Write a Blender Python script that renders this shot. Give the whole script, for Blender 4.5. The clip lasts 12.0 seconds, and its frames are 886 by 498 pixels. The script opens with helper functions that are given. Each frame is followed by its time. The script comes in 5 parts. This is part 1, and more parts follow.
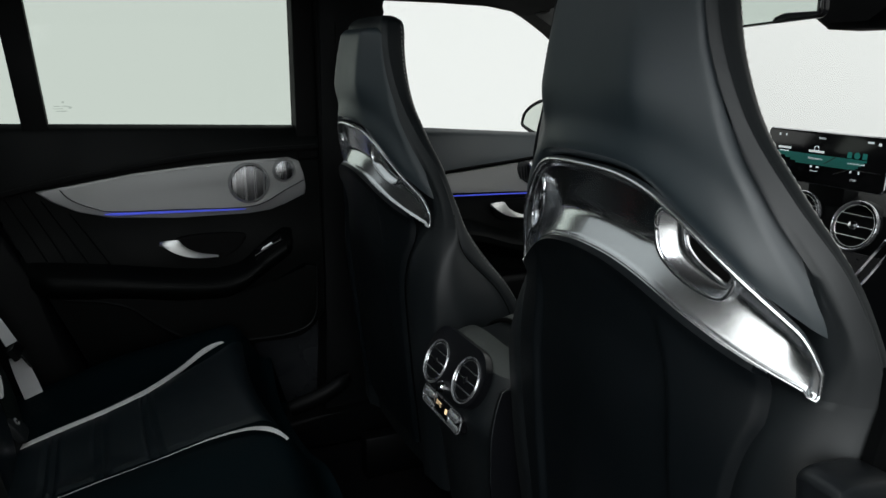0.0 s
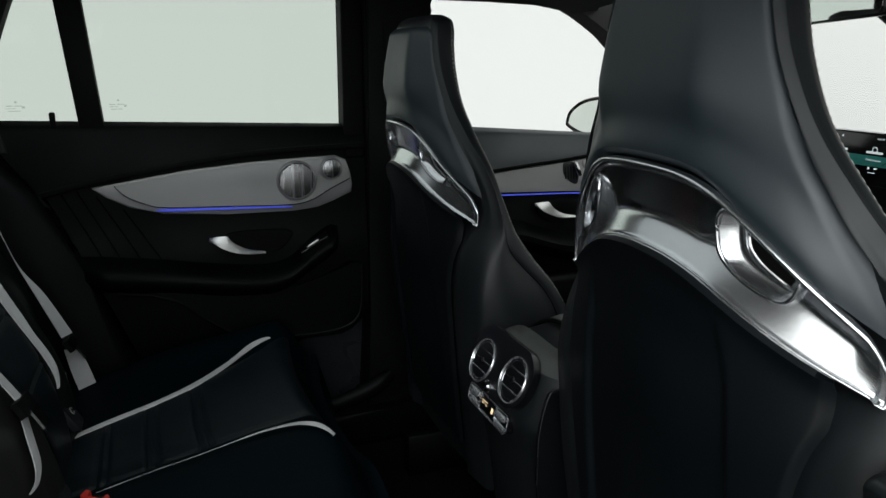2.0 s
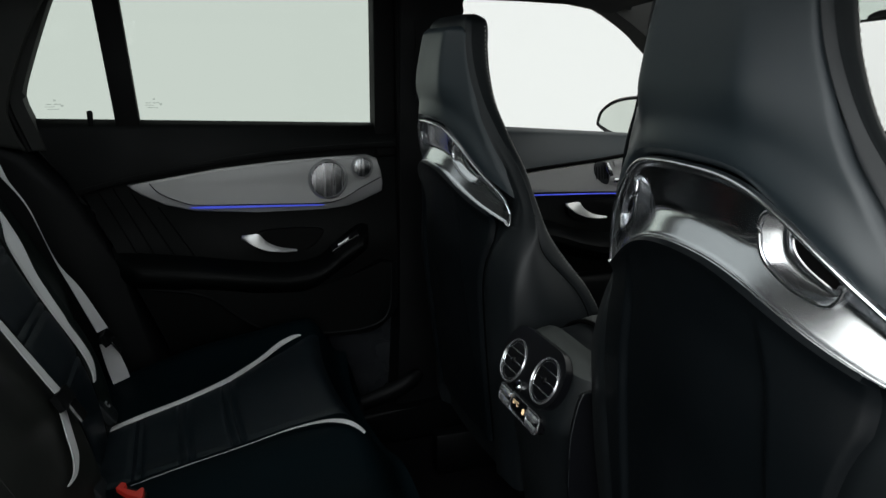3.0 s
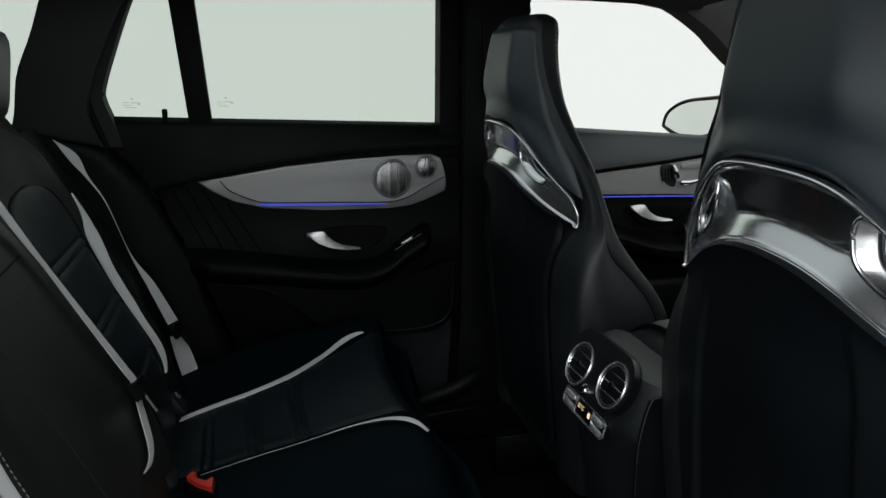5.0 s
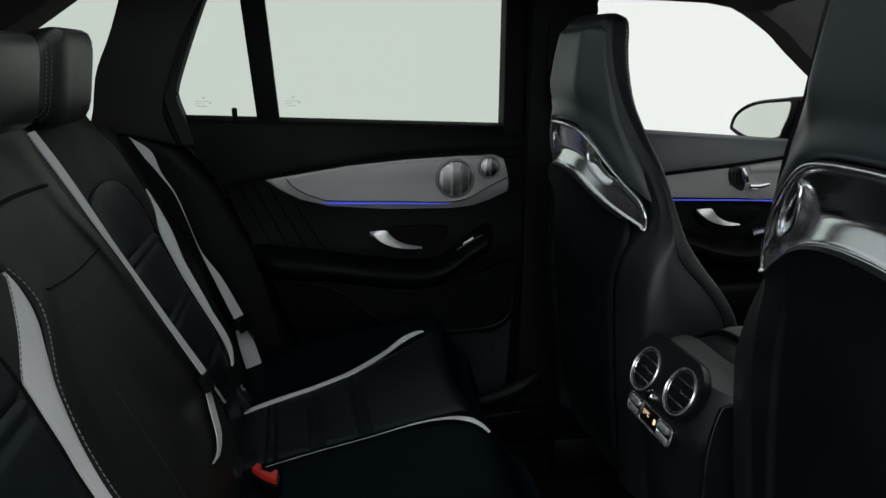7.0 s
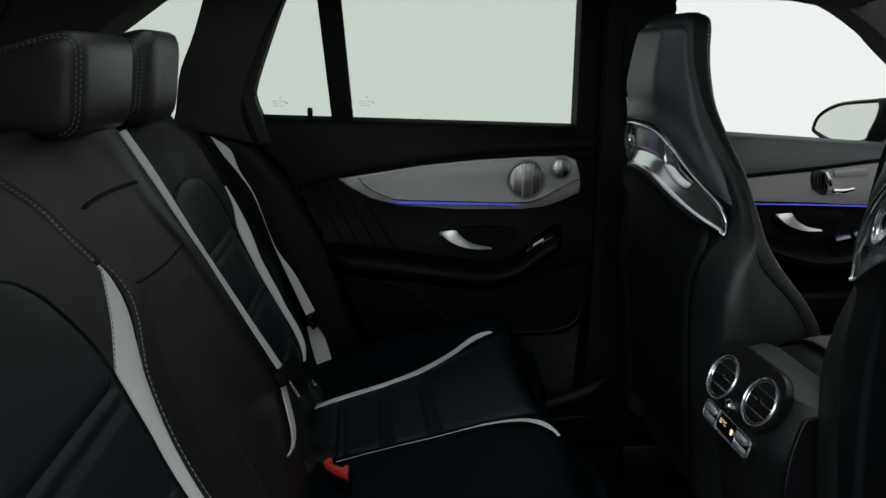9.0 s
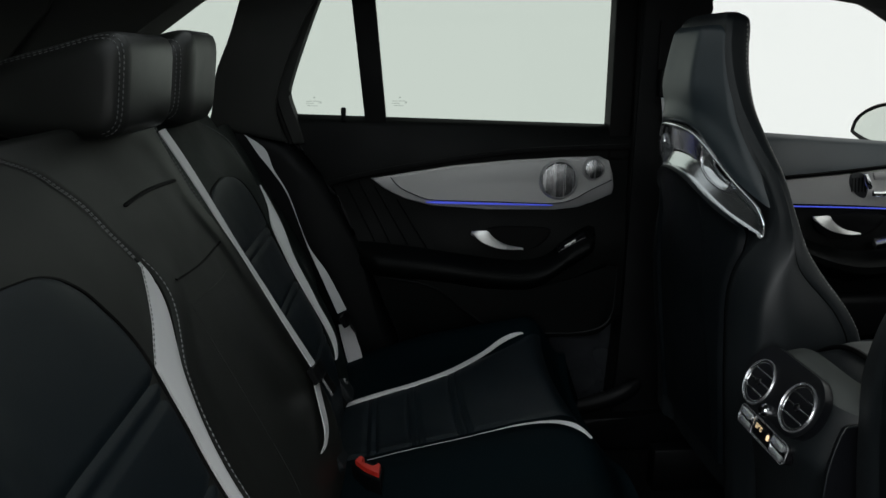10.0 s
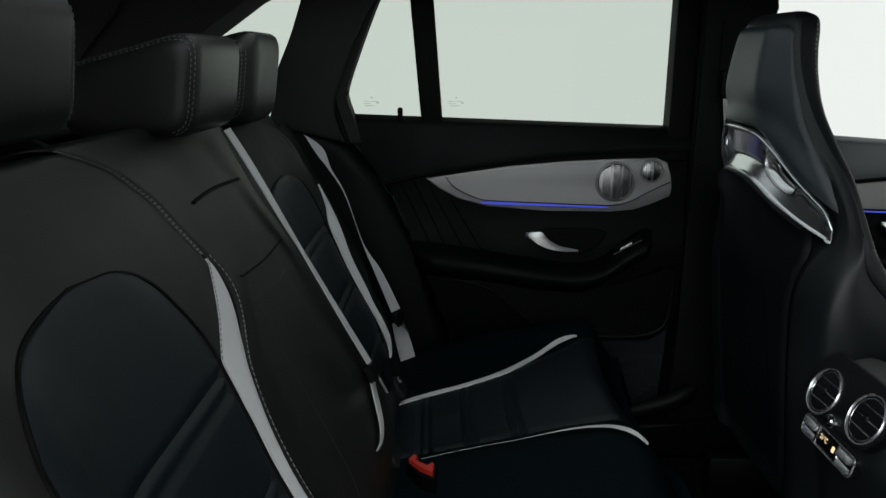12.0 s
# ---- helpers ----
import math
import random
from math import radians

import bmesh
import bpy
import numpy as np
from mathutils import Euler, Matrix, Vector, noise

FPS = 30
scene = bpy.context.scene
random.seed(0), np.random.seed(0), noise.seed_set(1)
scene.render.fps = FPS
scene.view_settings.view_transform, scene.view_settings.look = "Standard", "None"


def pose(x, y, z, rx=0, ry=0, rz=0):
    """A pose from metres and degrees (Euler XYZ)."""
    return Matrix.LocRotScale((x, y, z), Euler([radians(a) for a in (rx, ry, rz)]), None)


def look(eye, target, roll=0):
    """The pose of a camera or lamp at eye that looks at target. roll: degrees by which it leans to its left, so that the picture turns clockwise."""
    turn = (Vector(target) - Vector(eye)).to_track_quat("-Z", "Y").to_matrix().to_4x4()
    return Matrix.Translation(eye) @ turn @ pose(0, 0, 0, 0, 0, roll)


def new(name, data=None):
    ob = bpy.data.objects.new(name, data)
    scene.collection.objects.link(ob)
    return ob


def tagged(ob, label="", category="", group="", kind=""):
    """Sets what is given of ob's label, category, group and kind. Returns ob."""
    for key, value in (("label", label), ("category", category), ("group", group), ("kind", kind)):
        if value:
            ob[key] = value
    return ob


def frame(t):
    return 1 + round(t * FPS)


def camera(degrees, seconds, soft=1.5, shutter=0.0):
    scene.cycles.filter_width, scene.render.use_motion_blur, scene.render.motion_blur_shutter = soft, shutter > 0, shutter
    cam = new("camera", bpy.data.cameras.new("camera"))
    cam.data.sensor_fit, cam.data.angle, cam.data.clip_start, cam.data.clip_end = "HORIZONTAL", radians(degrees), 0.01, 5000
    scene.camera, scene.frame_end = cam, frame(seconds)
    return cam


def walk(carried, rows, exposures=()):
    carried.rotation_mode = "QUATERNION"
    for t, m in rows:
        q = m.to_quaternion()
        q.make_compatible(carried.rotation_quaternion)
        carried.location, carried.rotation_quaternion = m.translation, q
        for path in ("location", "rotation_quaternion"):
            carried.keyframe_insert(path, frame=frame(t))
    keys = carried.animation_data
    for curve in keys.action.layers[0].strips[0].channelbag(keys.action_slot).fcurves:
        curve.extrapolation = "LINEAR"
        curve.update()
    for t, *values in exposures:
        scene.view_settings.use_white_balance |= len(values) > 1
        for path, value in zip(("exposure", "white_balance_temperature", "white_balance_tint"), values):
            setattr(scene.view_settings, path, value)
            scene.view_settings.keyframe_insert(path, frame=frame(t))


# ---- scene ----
cam = camera(60.6, 12.0)
# seconds, place in metres, turn in degrees
ROWS = [
    (0.0, -0.00023, -0.95520, 0.92120, 76.008, 0.021, -23.324),
    (0.5, -0.00312, -0.95449, 0.92107, 76.007, -0.023, -22.963),
    (1.0, -0.00652, -0.95314, 0.92098, 75.995, -0.011, -22.215),
    (1.5, -0.01055, -0.95147, 0.92073, 75.985, -0.007, -21.331),
    (2.0, -0.01499, -0.94999, 0.92091, 75.952, 0.013, -20.382),
    (2.5, -0.01983, -0.94836, 0.92117, 75.925, -0.010, -19.462),
    (3.0, -0.02509, -0.94656, 0.92099, 75.910, -0.042, -18.401),
    (5.0, -0.04556, -0.93983, 0.92089, 75.913, -0.094, -14.260),
    (5.5, -0.04955, -0.93846, 0.92030, 75.931, -0.095, -13.266),
    (6.0, -0.05356, -0.93714, 0.91963, 75.955, -0.108, -12.200),
    (6.5, -0.05791, -0.93603, 0.91900, 75.981, -0.137, -11.232),
    (7.0, -0.06250, -0.93503, 0.91864, 75.994, -0.145, -10.070),
    (9.0, -0.07903, -0.93234, 0.91954, 75.982, -0.034, -5.260),
    (9.5, -0.08314, -0.93228, 0.91992, 75.970, -0.055, -4.196),
    (10.0, -0.08722, -0.93202, 0.92026, 75.959, -0.028, -3.096),
    (10.5, -0.09120, -0.93200, 0.92053, 75.960, -0.017, -2.160),
    (11.0, -0.09531, -0.93189, 0.92078, 75.957, -0.042, -1.211),
    (11.5, -0.09899, -0.93209, 0.92075, 75.964, -0.035, -0.342),
    (12.0, -0.10228, -0.93206, 0.92099, 75.963, -0.028, 0.587),
]
walk(cam, [(t, pose(x, y, z, rx, ry, rz)) for t, x, y, z, rx, ry, rz in ROWS])

# everything below is the place

# ---- light ----
world = bpy.data.worlds.new("studio_light")
scene.world = world
world.use_nodes = True
nt = world.node_tree
_bg = nt.nodes["Background"]
_bg.inputs["Color"].default_value = (0.93, 0.96, 0.94, 1)
# a white studio all round, slightly dimmer on the open side; brightness from no visible source is added overhead and
# beyond the right rear corner
_tc = nt.nodes.new("ShaderNodeTexCoord")


def _fade(axis, low, high, dim, full):
    """How bright the studio is along one direction."""
    dot = nt.nodes.new("ShaderNodeVectorMath")
    dot.operation = "DOT_PRODUCT"
    dot.inputs[1].default_value = axis
    ramp = nt.nodes.new("ShaderNodeMapRange")
    ramp.interpolation_type = "SMOOTHSTEP"
    ramp.inputs["From Min"].default_value, ramp.inputs["From Max"].default_value = low, high
    ramp.inputs["To Min"].default_value, ramp.inputs["To Max"].default_value = dim, full
    nt.links.new(_tc.outputs["Generated"], dot.inputs[0])
    nt.links.new(dot.outputs["Value"], ramp.inputs["Value"])
    return ramp.outputs["Result"]


_mul = nt.nodes.new("ShaderNodeMath")
_mul.operation = "MULTIPLY"
nt.links.new(_fade((0.3, -0.85, 0.4), -0.25, 0.8, 0.95, 0.85), _mul.inputs[0])
_mul2 = nt.nodes.new("ShaderNodeMath")
_mul2.operation = "MULTIPLY"
nt.links.new(_fade((-0.91, -0.40, -0.05), 0.72, 0.97, 1.0, 2.4), _mul.inputs[1])
nt.links.new(_mul.outputs["Value"], _mul2.inputs[0])
nt.links.new(_fade((0.0, 0.0, 1.0), 0.45, 0.9, 1.0, 1.3), _mul2.inputs[1])
nt.links.new(_mul2.outputs["Value"], _bg.inputs["Strength"])


# a long studio softbox hung high beside the open rear door
_soft = bpy.data.lights.new("softbox", "AREA")
_soft.shape, _soft.size, _soft.size_y = "RECTANGLE", 5.0, 1.8
_soft.energy, _soft.color = 75.0, (0.95, 0.98, 1.0)
softbox = new("softbox", _soft)
softbox.matrix_world = look((0.0, -3.3, 2.9), (0.1, -0.2, 0.6))

# a smaller unseen area light behind the open door, towards the rear, added to brighten the front seats
_kick = bpy.data.lights.new("rear_fill", "AREA")
_kick.shape, _kick.size, _kick.size_y = "RECTANGLE", 2.2, 1.4
_kick.energy, _kick.color = 40.0, (0.92, 0.97, 1.0)
rear_fill = new("rear_fill", _kick)
rear_fill.matrix_world = look((-1.25, -3.2, 1.7), (0.45, 0.1, 0.6))

# ---- materials ----
def material(name, color, rough=0.5, metal=0.0, spec=0.5, grain=0.0, grain_scale=300.0, stain=0.25, stain_scale=6.0,
             rough_var=0.1, coat=0.0, sheen=0.0, cells=False, stretch=None):
    m = bpy.data.materials.new(name)
    m.use_nodes = True
    nt = m.node_tree
    b = nt.nodes["Principled BSDF"]
    b.inputs["Metallic"].default_value = metal
    b.inputs["Specular IOR Level"].default_value = spec
    b.inputs["Coat Weight"].default_value = coat
    b.inputs["Sheen Weight"].default_value = sheen
    tc = nt.nodes.new("ShaderNodeTexCoord")
    vec = tc.outputs["Object"]
    if stretch:
        mp = nt.nodes.new("ShaderNodeMapping")
        mp.inputs["Scale"].default_value = stretch
        nt.links.new(vec, mp.inputs["Vector"])
        vec = mp.outputs["Vector"]
    big = nt.nodes.new("ShaderNodeTexNoise")
    big.inputs["Scale"].default_value = stain_scale
    big.inputs["Detail"].default_value = 4
    nt.links.new(vec, big.inputs["Vector"])
    ramp = nt.nodes.new("ShaderNodeMapRange")
    ramp.inputs["From Min"].default_value, ramp.inputs["From Max"].default_value = 0.3, 0.7
    ramp.inputs["To Min"].default_value, ramp.inputs["To Max"].default_value = 1 - stain, 1 + stain
    nt.links.new(big.outputs["Fac"], ramp.inputs["Value"])
    mul = nt.nodes.new("ShaderNodeVectorMath")
    mul.operation = "SCALE"
    mul.inputs[0].default_value = color
    nt.links.new(ramp.outputs["Result"], mul.inputs["Scale"])
    nt.links.new(mul.outputs["Vector"], b.inputs["Base Color"])
    rr = nt.nodes.new("ShaderNodeMapRange")
    rr.inputs["From Min"].default_value, rr.inputs["From Max"].default_value = 0.3, 0.7
    rr.inputs["To Min"].default_value, rr.inputs["To Max"].default_value = max(0.02, rough - rough_var), min(1, rough + rough_var)
    nt.links.new(big.outputs["Fac"], rr.inputs["Value"])
    nt.links.new(rr.outputs["Result"], b.inputs["Roughness"])
    if grain:
        fine = nt.nodes.new("ShaderNodeTexVoronoi" if cells else "ShaderNodeTexNoise")
        fine.inputs["Scale"].default_value = grain_scale
        nt.links.new(vec, fine.inputs["Vector"])
        bump = nt.nodes.new("ShaderNodeBump")
        bump.inputs["Strength"].default_value = grain
        bump.inputs["Distance"].default_value = 0.0006
        nt.links.new(fine.outputs["Distance" if cells else "Fac"], bump.inputs["Height"])
        nt.links.new(bump.outputs["Normal"], b.inputs["Normal"])
    return m


def glowing(name, color, strength):
    m = bpy.data.materials.new(name)
    m.use_nodes = True
    b = m.node_tree.nodes["Principled BSDF"]
    b.inputs["Base Color"].default_value = (*color, 1)
    b.inputs["Emission Color"].default_value = (*color, 1)
    b.inputs["Emission Strength"].default_value = strength
    return m


def glass_mat(name, tint):
    m = bpy.data.materials.new(name)
    m.use_nodes = True
    nt = m.node_tree
    nt.nodes.remove(nt.nodes["Principled BSDF"])
    out = nt.nodes["Material Output"]
    tr = nt.nodes.new("ShaderNodeBsdfTransparent")
    tr.inputs["Color"].default_value = (*tint, 1)
    gl = nt.nodes.new("ShaderNodeBsdfGlossy")
    gl.inputs["Roughness"].default_value = 0.02
    lw = nt.nodes.new("ShaderNodeLayerWeight")
    pw = nt.nodes.new("ShaderNodeMath")
    pw.operation = "POWER"
    pw.inputs[1].default_value = 4.0
    nt.links.new(lw.outputs["Facing"], pw.inputs[0])
    sc = nt.nodes.new("ShaderNodeMath")
    sc.operation = "MULTIPLY_ADD"
    sc.inputs[1].default_value, sc.inputs[2].default_value = 0.5, 0.004
    nt.links.new(pw.outputs[0], sc.inputs[0])
    mix = nt.nodes.new("ShaderNodeMixShader")
    nt.links.new(sc.outputs[0], mix.inputs["Fac"])
    nt.links.new(tr.outputs["BSDF"], mix.inputs[1])
    nt.links.new(gl.outputs["BSDF"], mix.inputs[2])
    nt.links.new(mix.outputs["Shader"], out.inputs["Surface"])
    return m


LEATHER = material("black_nappa_leather", (0.0080, 0.0108, 0.0126), 0.48, spec=0.48, grain=0.07, grain_scale=1300, cells=True, stain=0.12)
LEATHER_BLUE = material("perforated_black_leather", (0.0026, 0.0070, 0.0104), 0.46, spec=0.31, grain=0.22, grain_scale=1100, cells=True, stain=0.12)
SHELL = material("satin_black_seat_shell", (0.0170, 0.0265, 0.0325), 0.45, spec=0.7, grain=0.05, grain_scale=1200, cells=True, stain=0.1)
GREY_LEATHER = material("white_leather_inlay", (0.74, 0.74, 0.75), 0.5, grain=0.3, grain_scale=800, cells=True, stain=0.06)
THREAD_BLACK = material("black_thread", (0.02, 0.02, 0.02), 0.8)
STITCH = material("light_grey_thread", (0.21, 0.215, 0.22), 0.8)
# cushion's darkest copy of the bench leather, its shade kept in the colour
BENCH_LEATHER = material("black_bench_leather", (0.0017, 0.0054, 0.0072), 0.58, spec=0.04, grain=0.16, grain_scale=1300, cells=True, stain=0.12)
PANEL_LEATHER = material("black_seat_back_leather", (0.0032, 0.0050, 0.0064), 0.45, spec=0.25, grain=0.16, grain_scale=1300, cells=True, stain=0.12)
# same bench leather, shaded tone for the far backrest and the wings
BENCH_BACK_SHADED = material("bench_leather_shaded_tone", (0.0050, 0.0086, 0.0078), 0.50, spec=0.18, grain=0.16, grain_scale=1300, cells=True, stain=0.12)
RIM_CHROME = material("bright_chrome_rim", (0.93, 0.94, 0.96), 0.24, metal=1.0, stain=0.02, rough_var=0.02)
BEZEL = material("dark_satin_chrome", (0.74, 0.755, 0.775), 0.21, metal=1.0, stain=0.02, rough_var=0.02)
DOOR_LEATHER = material("black_door_leather", (0.0015, 0.0020, 0.0019), 0.5, spec=0.10, grain=0.2, grain_scale=1200, cells=True, stain=0.12)
STITCH_GREY = material("grey_thread", (0.36, 0.35, 0.33), 0.8)
# pale base colour stands in for light falling on the console's upper faces
LID_LEATHER_LIT = material("console_leather_lit", (0.070, 0.076, 0.072), 0.55, spec=0.45, grain=0.12, grain_scale=1200, cells=True, stain=0.12)
LEATHER_LOW = material("matt_black_side_leather", (0.0080, 0.0105, 0.0120), 0.44, spec=0.6, grain=0.07, grain_scale=1300, cells=True, stain=0.12)
# same bench leather, lit tone for the near and middle backrest
BENCH_BACK_LIT = material("bench_leather_lit_tone", (0.0122, 0.0134, 0.0119), 0.47, spec=0.30, grain=0.08, grain_scale=1300, cells=True, stain=0.12)
HEADREST_LEATHER = material("smooth_black_headrest_leather", (0.0105, 0.0118, 0.0108), 0.40, spec=0.62, grain=0.08, grain_scale=1300, cells=True, stain=0.12)
PLASTIC_GREY = material("dark_grey_satin_plastic", (0.011, 0.013, 0.015), 0.36, grain=0.2, grain_scale=1500, stain=0.08)
PLASTIC = material("soft_black_plastic", (0.0024, 0.0028, 0.0032), 0.5, spec=0.14, grain=0.3, grain_scale=1500, stain=0.1)
GLOSS = material("piano_black", (0.006, 0.006, 0.007), 0.12, stain=0.1, rough_var=0.03)
GLOSS_SOFT = material("satin_black_plastic", (0.005, 0.0055, 0.007), 0.32, spec=0.4, stain=0.1, rough_var=0.04)
PILLAR = material("dark_textile_pillar_trim", (0.0150, 0.0160, 0.0145), 0.85, grain=0.5, grain_scale=1400, stain=0.12)
LINER = material("dark_headliner_fabric", (0.032, 0.033, 0.031), 0.9, grain=0.5, grain_scale=1600, stain=0.1)
CARPET = material("black_carpet", (0.005, 0.005, 0.006), 0.95, spec=0.1, grain=1.0, grain_scale=900, stain=0.3)
CHROME = material("satin_chrome", (0.72, 0.73, 0.75), 0.17, metal=1.0, stain=0.03, rough_var=0.04)
CHROME_BRIGHT = material("polished_chrome", (0.82, 0.83, 0.85), 0.07, metal=1.0, stain=0.03, rough_var=0.02)
ALU = material("matte_silver_weave_trim", (0.40, 0.40, 0.395), 0.42, metal=0.5, grain=0.5, grain_scale=1100, stain=0.05)
ALU_RING = material("brushed_silver_ring", (0.62, 0.63, 0.66), 0.27, metal=0.85, stain=0.04)
LEVER = material("satin_silver_lever", (0.80, 0.80, 0.79), 0.34, metal=0.85, stain=0.04)
ALU_RIM = material("matte_silver_rim", (0.44, 0.44, 0.445), 0.34, metal=0.6, stain=0.05)
# upright light and dark streaks are reflections painted into the grille's colour
SPEAKER = material("aluminium_grille_painted_streaks", (0.42, 0.42, 0.43), 0.24, metal=1.0, stain=0.5, stain_scale=1.0, stretch=(90, 1, 3), grain=0.3, grain_scale=700)
BELT = material("light_grey_belt_webbing", (0.62, 0.62, 0.63), 0.75, grain=0.8, grain_scale=700, stain=0.06)
RED = material("red_buckle_button", (0.55, 0.03, 0.02), 0.4, stain=0.1)
RUBBER = material("black_rubber_seal", (0.003, 0.003, 0.003), 0.6, spec=0.1, stain=0.1)
BLUE_LIGHT = glowing("blue_ambient_light", (0.10, 0.14, 1.0), 0.32)
WHITE_GLOW = glowing("display_white", (0.8, 0.88, 0.9), 0.42)
AMBER_GLOW = glowing("display_amber", (1.0, 0.72, 0.42), 0.9)
TEAL_GLOW = glowing("display_teal", (0.02, 0.24, 0.21), 0.14)
TEAL_FADE = [glowing("display_teal_band", (0.02, 0.22, 0.19), 0.09 * 0.62 ** k) for k in range(5)]
WINDOW_TINT = glass_mat("tinted_rear_glass", (0.80, 0.835, 0.805))
ROOF_TINT = glass_mat("tinted_roof_glass", (0.70, 0.72, 0.73))
WINDOW = glass_mat("clear_glass", (0.985, 0.99, 0.985))
MIRROR_TINT = material("tinted_mirror_glass", (0.66, 0.70, 0.66), 0.03, metal=1.0, stain=0.05, rough_var=0.0)
MIRROR = material("mirror_glass", (0.9, 0.92, 0.92), 0.02, metal=1.0, stain=0.0, rough_var=0.0)
PRINT = glass_mat("grey_glass_print", (0.74, 0.76, 0.745))
STUDIO = material("grey_studio_floor", (0.03, 0.03, 0.03), 0.5, stain=0.03, stain_scale=0.5)
PAINT = material("dark_car_paint", (0.02, 0.022, 0.025), 0.2, coat=0.6, stain=0.05)
CARBON = material("carbon_fibre_trim", (0.014, 0.014, 0.016), 0.36, coat=0.15, grain=0.5, grain_scale=260, stain=0.2, stain_scale=120, stretch=(1, 2, 2))

# ---- building helpers ----
base = {}


def thing(name, label, category, at=(0, 0, 0), group="", kind=""):
    ob = new(name)
    ob.empty_display_size = 0.05
    ob.location = at
    base[ob] = Vector(at)
    return tagged(ob, label, category, group, kind)


def part(name, bm, mat, parent=None, label="", smooth=True, sharp=38):
    bmesh.ops.recalc_face_normals(bm, faces=bm.faces)
    if parent is not None and base[parent].length:
        bmesh.ops.translate(bm, vec=-base[parent], verts=bm.verts)
    me = bpy.data.meshes.new(name)
    bm.to_mesh(me)
    bm.free()
    if smooth:
        me.polygons.foreach_set("use_smooth", [True] * len(me.polygons))
        me.set_sharp_from_angle(angle=radians(sharp))
    me.materials.append(mat)
    ob = new(name, me)
    if parent is not None:
        ob.parent = parent
        base[ob] = base[parent]
    else:
        base[ob] = Vector()
    if label:
        tagged(ob, label)
    return ob


def curve_through(pts, n, closed=False):
    """n points on a smooth curve through pts (any dimension)."""
    p = np.array(pts, float)
    k = len(p)
    seg = k if closed else k - 1
    out = []
    for i in range(n):
        f = i / n * seg if closed else i / (n - 1) * seg
        j = min(int(f), seg - 1)
        s = f - j
        if closed:
            a, b, c, d = (p[(j + q) % k] for q in (-1, 0, 1, 2))
        else:
            a, b, c, d = p[max(j - 1, 0)], p[j], p[j + 1], p[min(j + 2, k - 1)]
        out.append(0.5 * (2 * b + (c - a) * s + (2 * a - 5 * b + 4 * c - d) * s * s + (3 * b - a - 3 * c + d) * s ** 3))
    return out


def sheet(f, nu, nv, thick, toward):
    """A curved slab: f(u, v) over the unit square, its outer side towards the given direction."""
    bm = bmesh.new()
    g = [[Vector(f(i / nu, j / nv)) for j in range(nv + 1)] for i in range(nu + 1)]
    t = Vector(toward)
    top, low = [], []
    for i in range(nu + 1):
        ta, lo = [], []
        for j in range(nv + 1):
            a = g[min(i + 1, nu)][j] - g[max(i - 1, 0)][j]
            b = g[i][min(j + 1, nv)] - g[i][max(j - 1, 0)]
            n = a.cross(b)
            n = n.normalized() if n.length > 1e-12 else t.normalized()
            if n.dot(t) < 0:
                n = -n
            ta.append(bm.verts.new(g[i][j]))
            lo.append(bm.verts.new(g[i][j] - n * thick))
        top.append(ta)
        low.append(lo)
    for i in range(nu):
        for j in range(nv):
            bm.faces.new((top[i][j], top[i + 1][j], top[i + 1][j + 1], top[i][j + 1]))
            bm.faces.new((low[i][j], low[i][j + 1], low[i + 1][j + 1], low[i + 1][j]))
    for i in range(nu):
        bm.faces.new((top[i][0], low[i][0], low[i + 1][0], top[i + 1][0]))
        bm.faces.new((top[i][nv], top[i + 1][nv], low[i + 1][nv], low[i][nv]))
    for j in range(nv):
        bm.faces.new((top[0][j], top[0][j + 1], low[0][j + 1], low[0][j]))
        bm.faces.new((top[nu][j], low[nu][j], low[nu][j + 1], top[nu][j + 1]))
    return bm


def loft(rings, caps=True):
    bm = bmesh.new()
    vs = [[bm.verts.new(p) for p in r] for r in rings]
    k = len(vs[0])
    for a, b in zip(vs, vs[1:]):
        for i in range(k):
            bm.faces.new((a[i], a[(i + 1) % k], b[(i + 1) % k], b[i]))
    if caps:
        bm.faces.new(vs[0])
        bm.faces.new(vs[-1])
    return bm


def tube(pts, r, seg=8, closed=False, flat=1.0, up=(0, 0, 1)):
    """A round (or flattened) bar along pts; r may be a list."""
    pts = [Vector(p) for p in pts]
    n = len(pts)
    rings = []
    for i, p in enumerate(pts):
        a = pts[(i - 1) % n] if closed or i > 0 else p
        b = pts[(i + 1) % n] if closed or i < n - 1 else p
        d = (b - a).normalized()
        s = d.cross(Vector(up))
        s = s.normalized() if s.length > 1e-6 else d.orthogonal().normalized()
        w = s.cross(d).normalized()
        rr = r[i] if isinstance(r, (list, tuple)) else r
        rings.append([p + s * math.cos(2 * math.pi * k / seg) * rr + w * math.sin(2 * math.pi * k / seg) * rr * flat for k in range(seg)])
    if closed:
        rings.append(rings[0])
        bm = loft(rings, False)
        bmesh.ops.remove_doubles(bm, verts=bm.verts, dist=1e-6)
        return bm
    return loft(rings)


def plate(outline, depth, bevel=0.0, seg=2):
    """A prism from an outline of 3D points, pushed along the vector depth; its first face is bevelled."""
    bm = bmesh.new()
    v = [bm.verts.new(p) for p in outline]
    w = [bm.verts.new(Vector(p) + Vector(depth)) for p in outline]
    f = bm.faces.new(v)
    bm.faces.new(list(reversed(w)))
    for i in range(len(v)):
        j = (i + 1) % len(v)
        bm.faces.new((v[i], w[i], w[j], v[j]))
    if bevel:
        bmesh.ops.bevel(bm, geom=list(f.edges), offset=bevel, segments=seg, affect="EDGES", profile=0.6)
    return bm


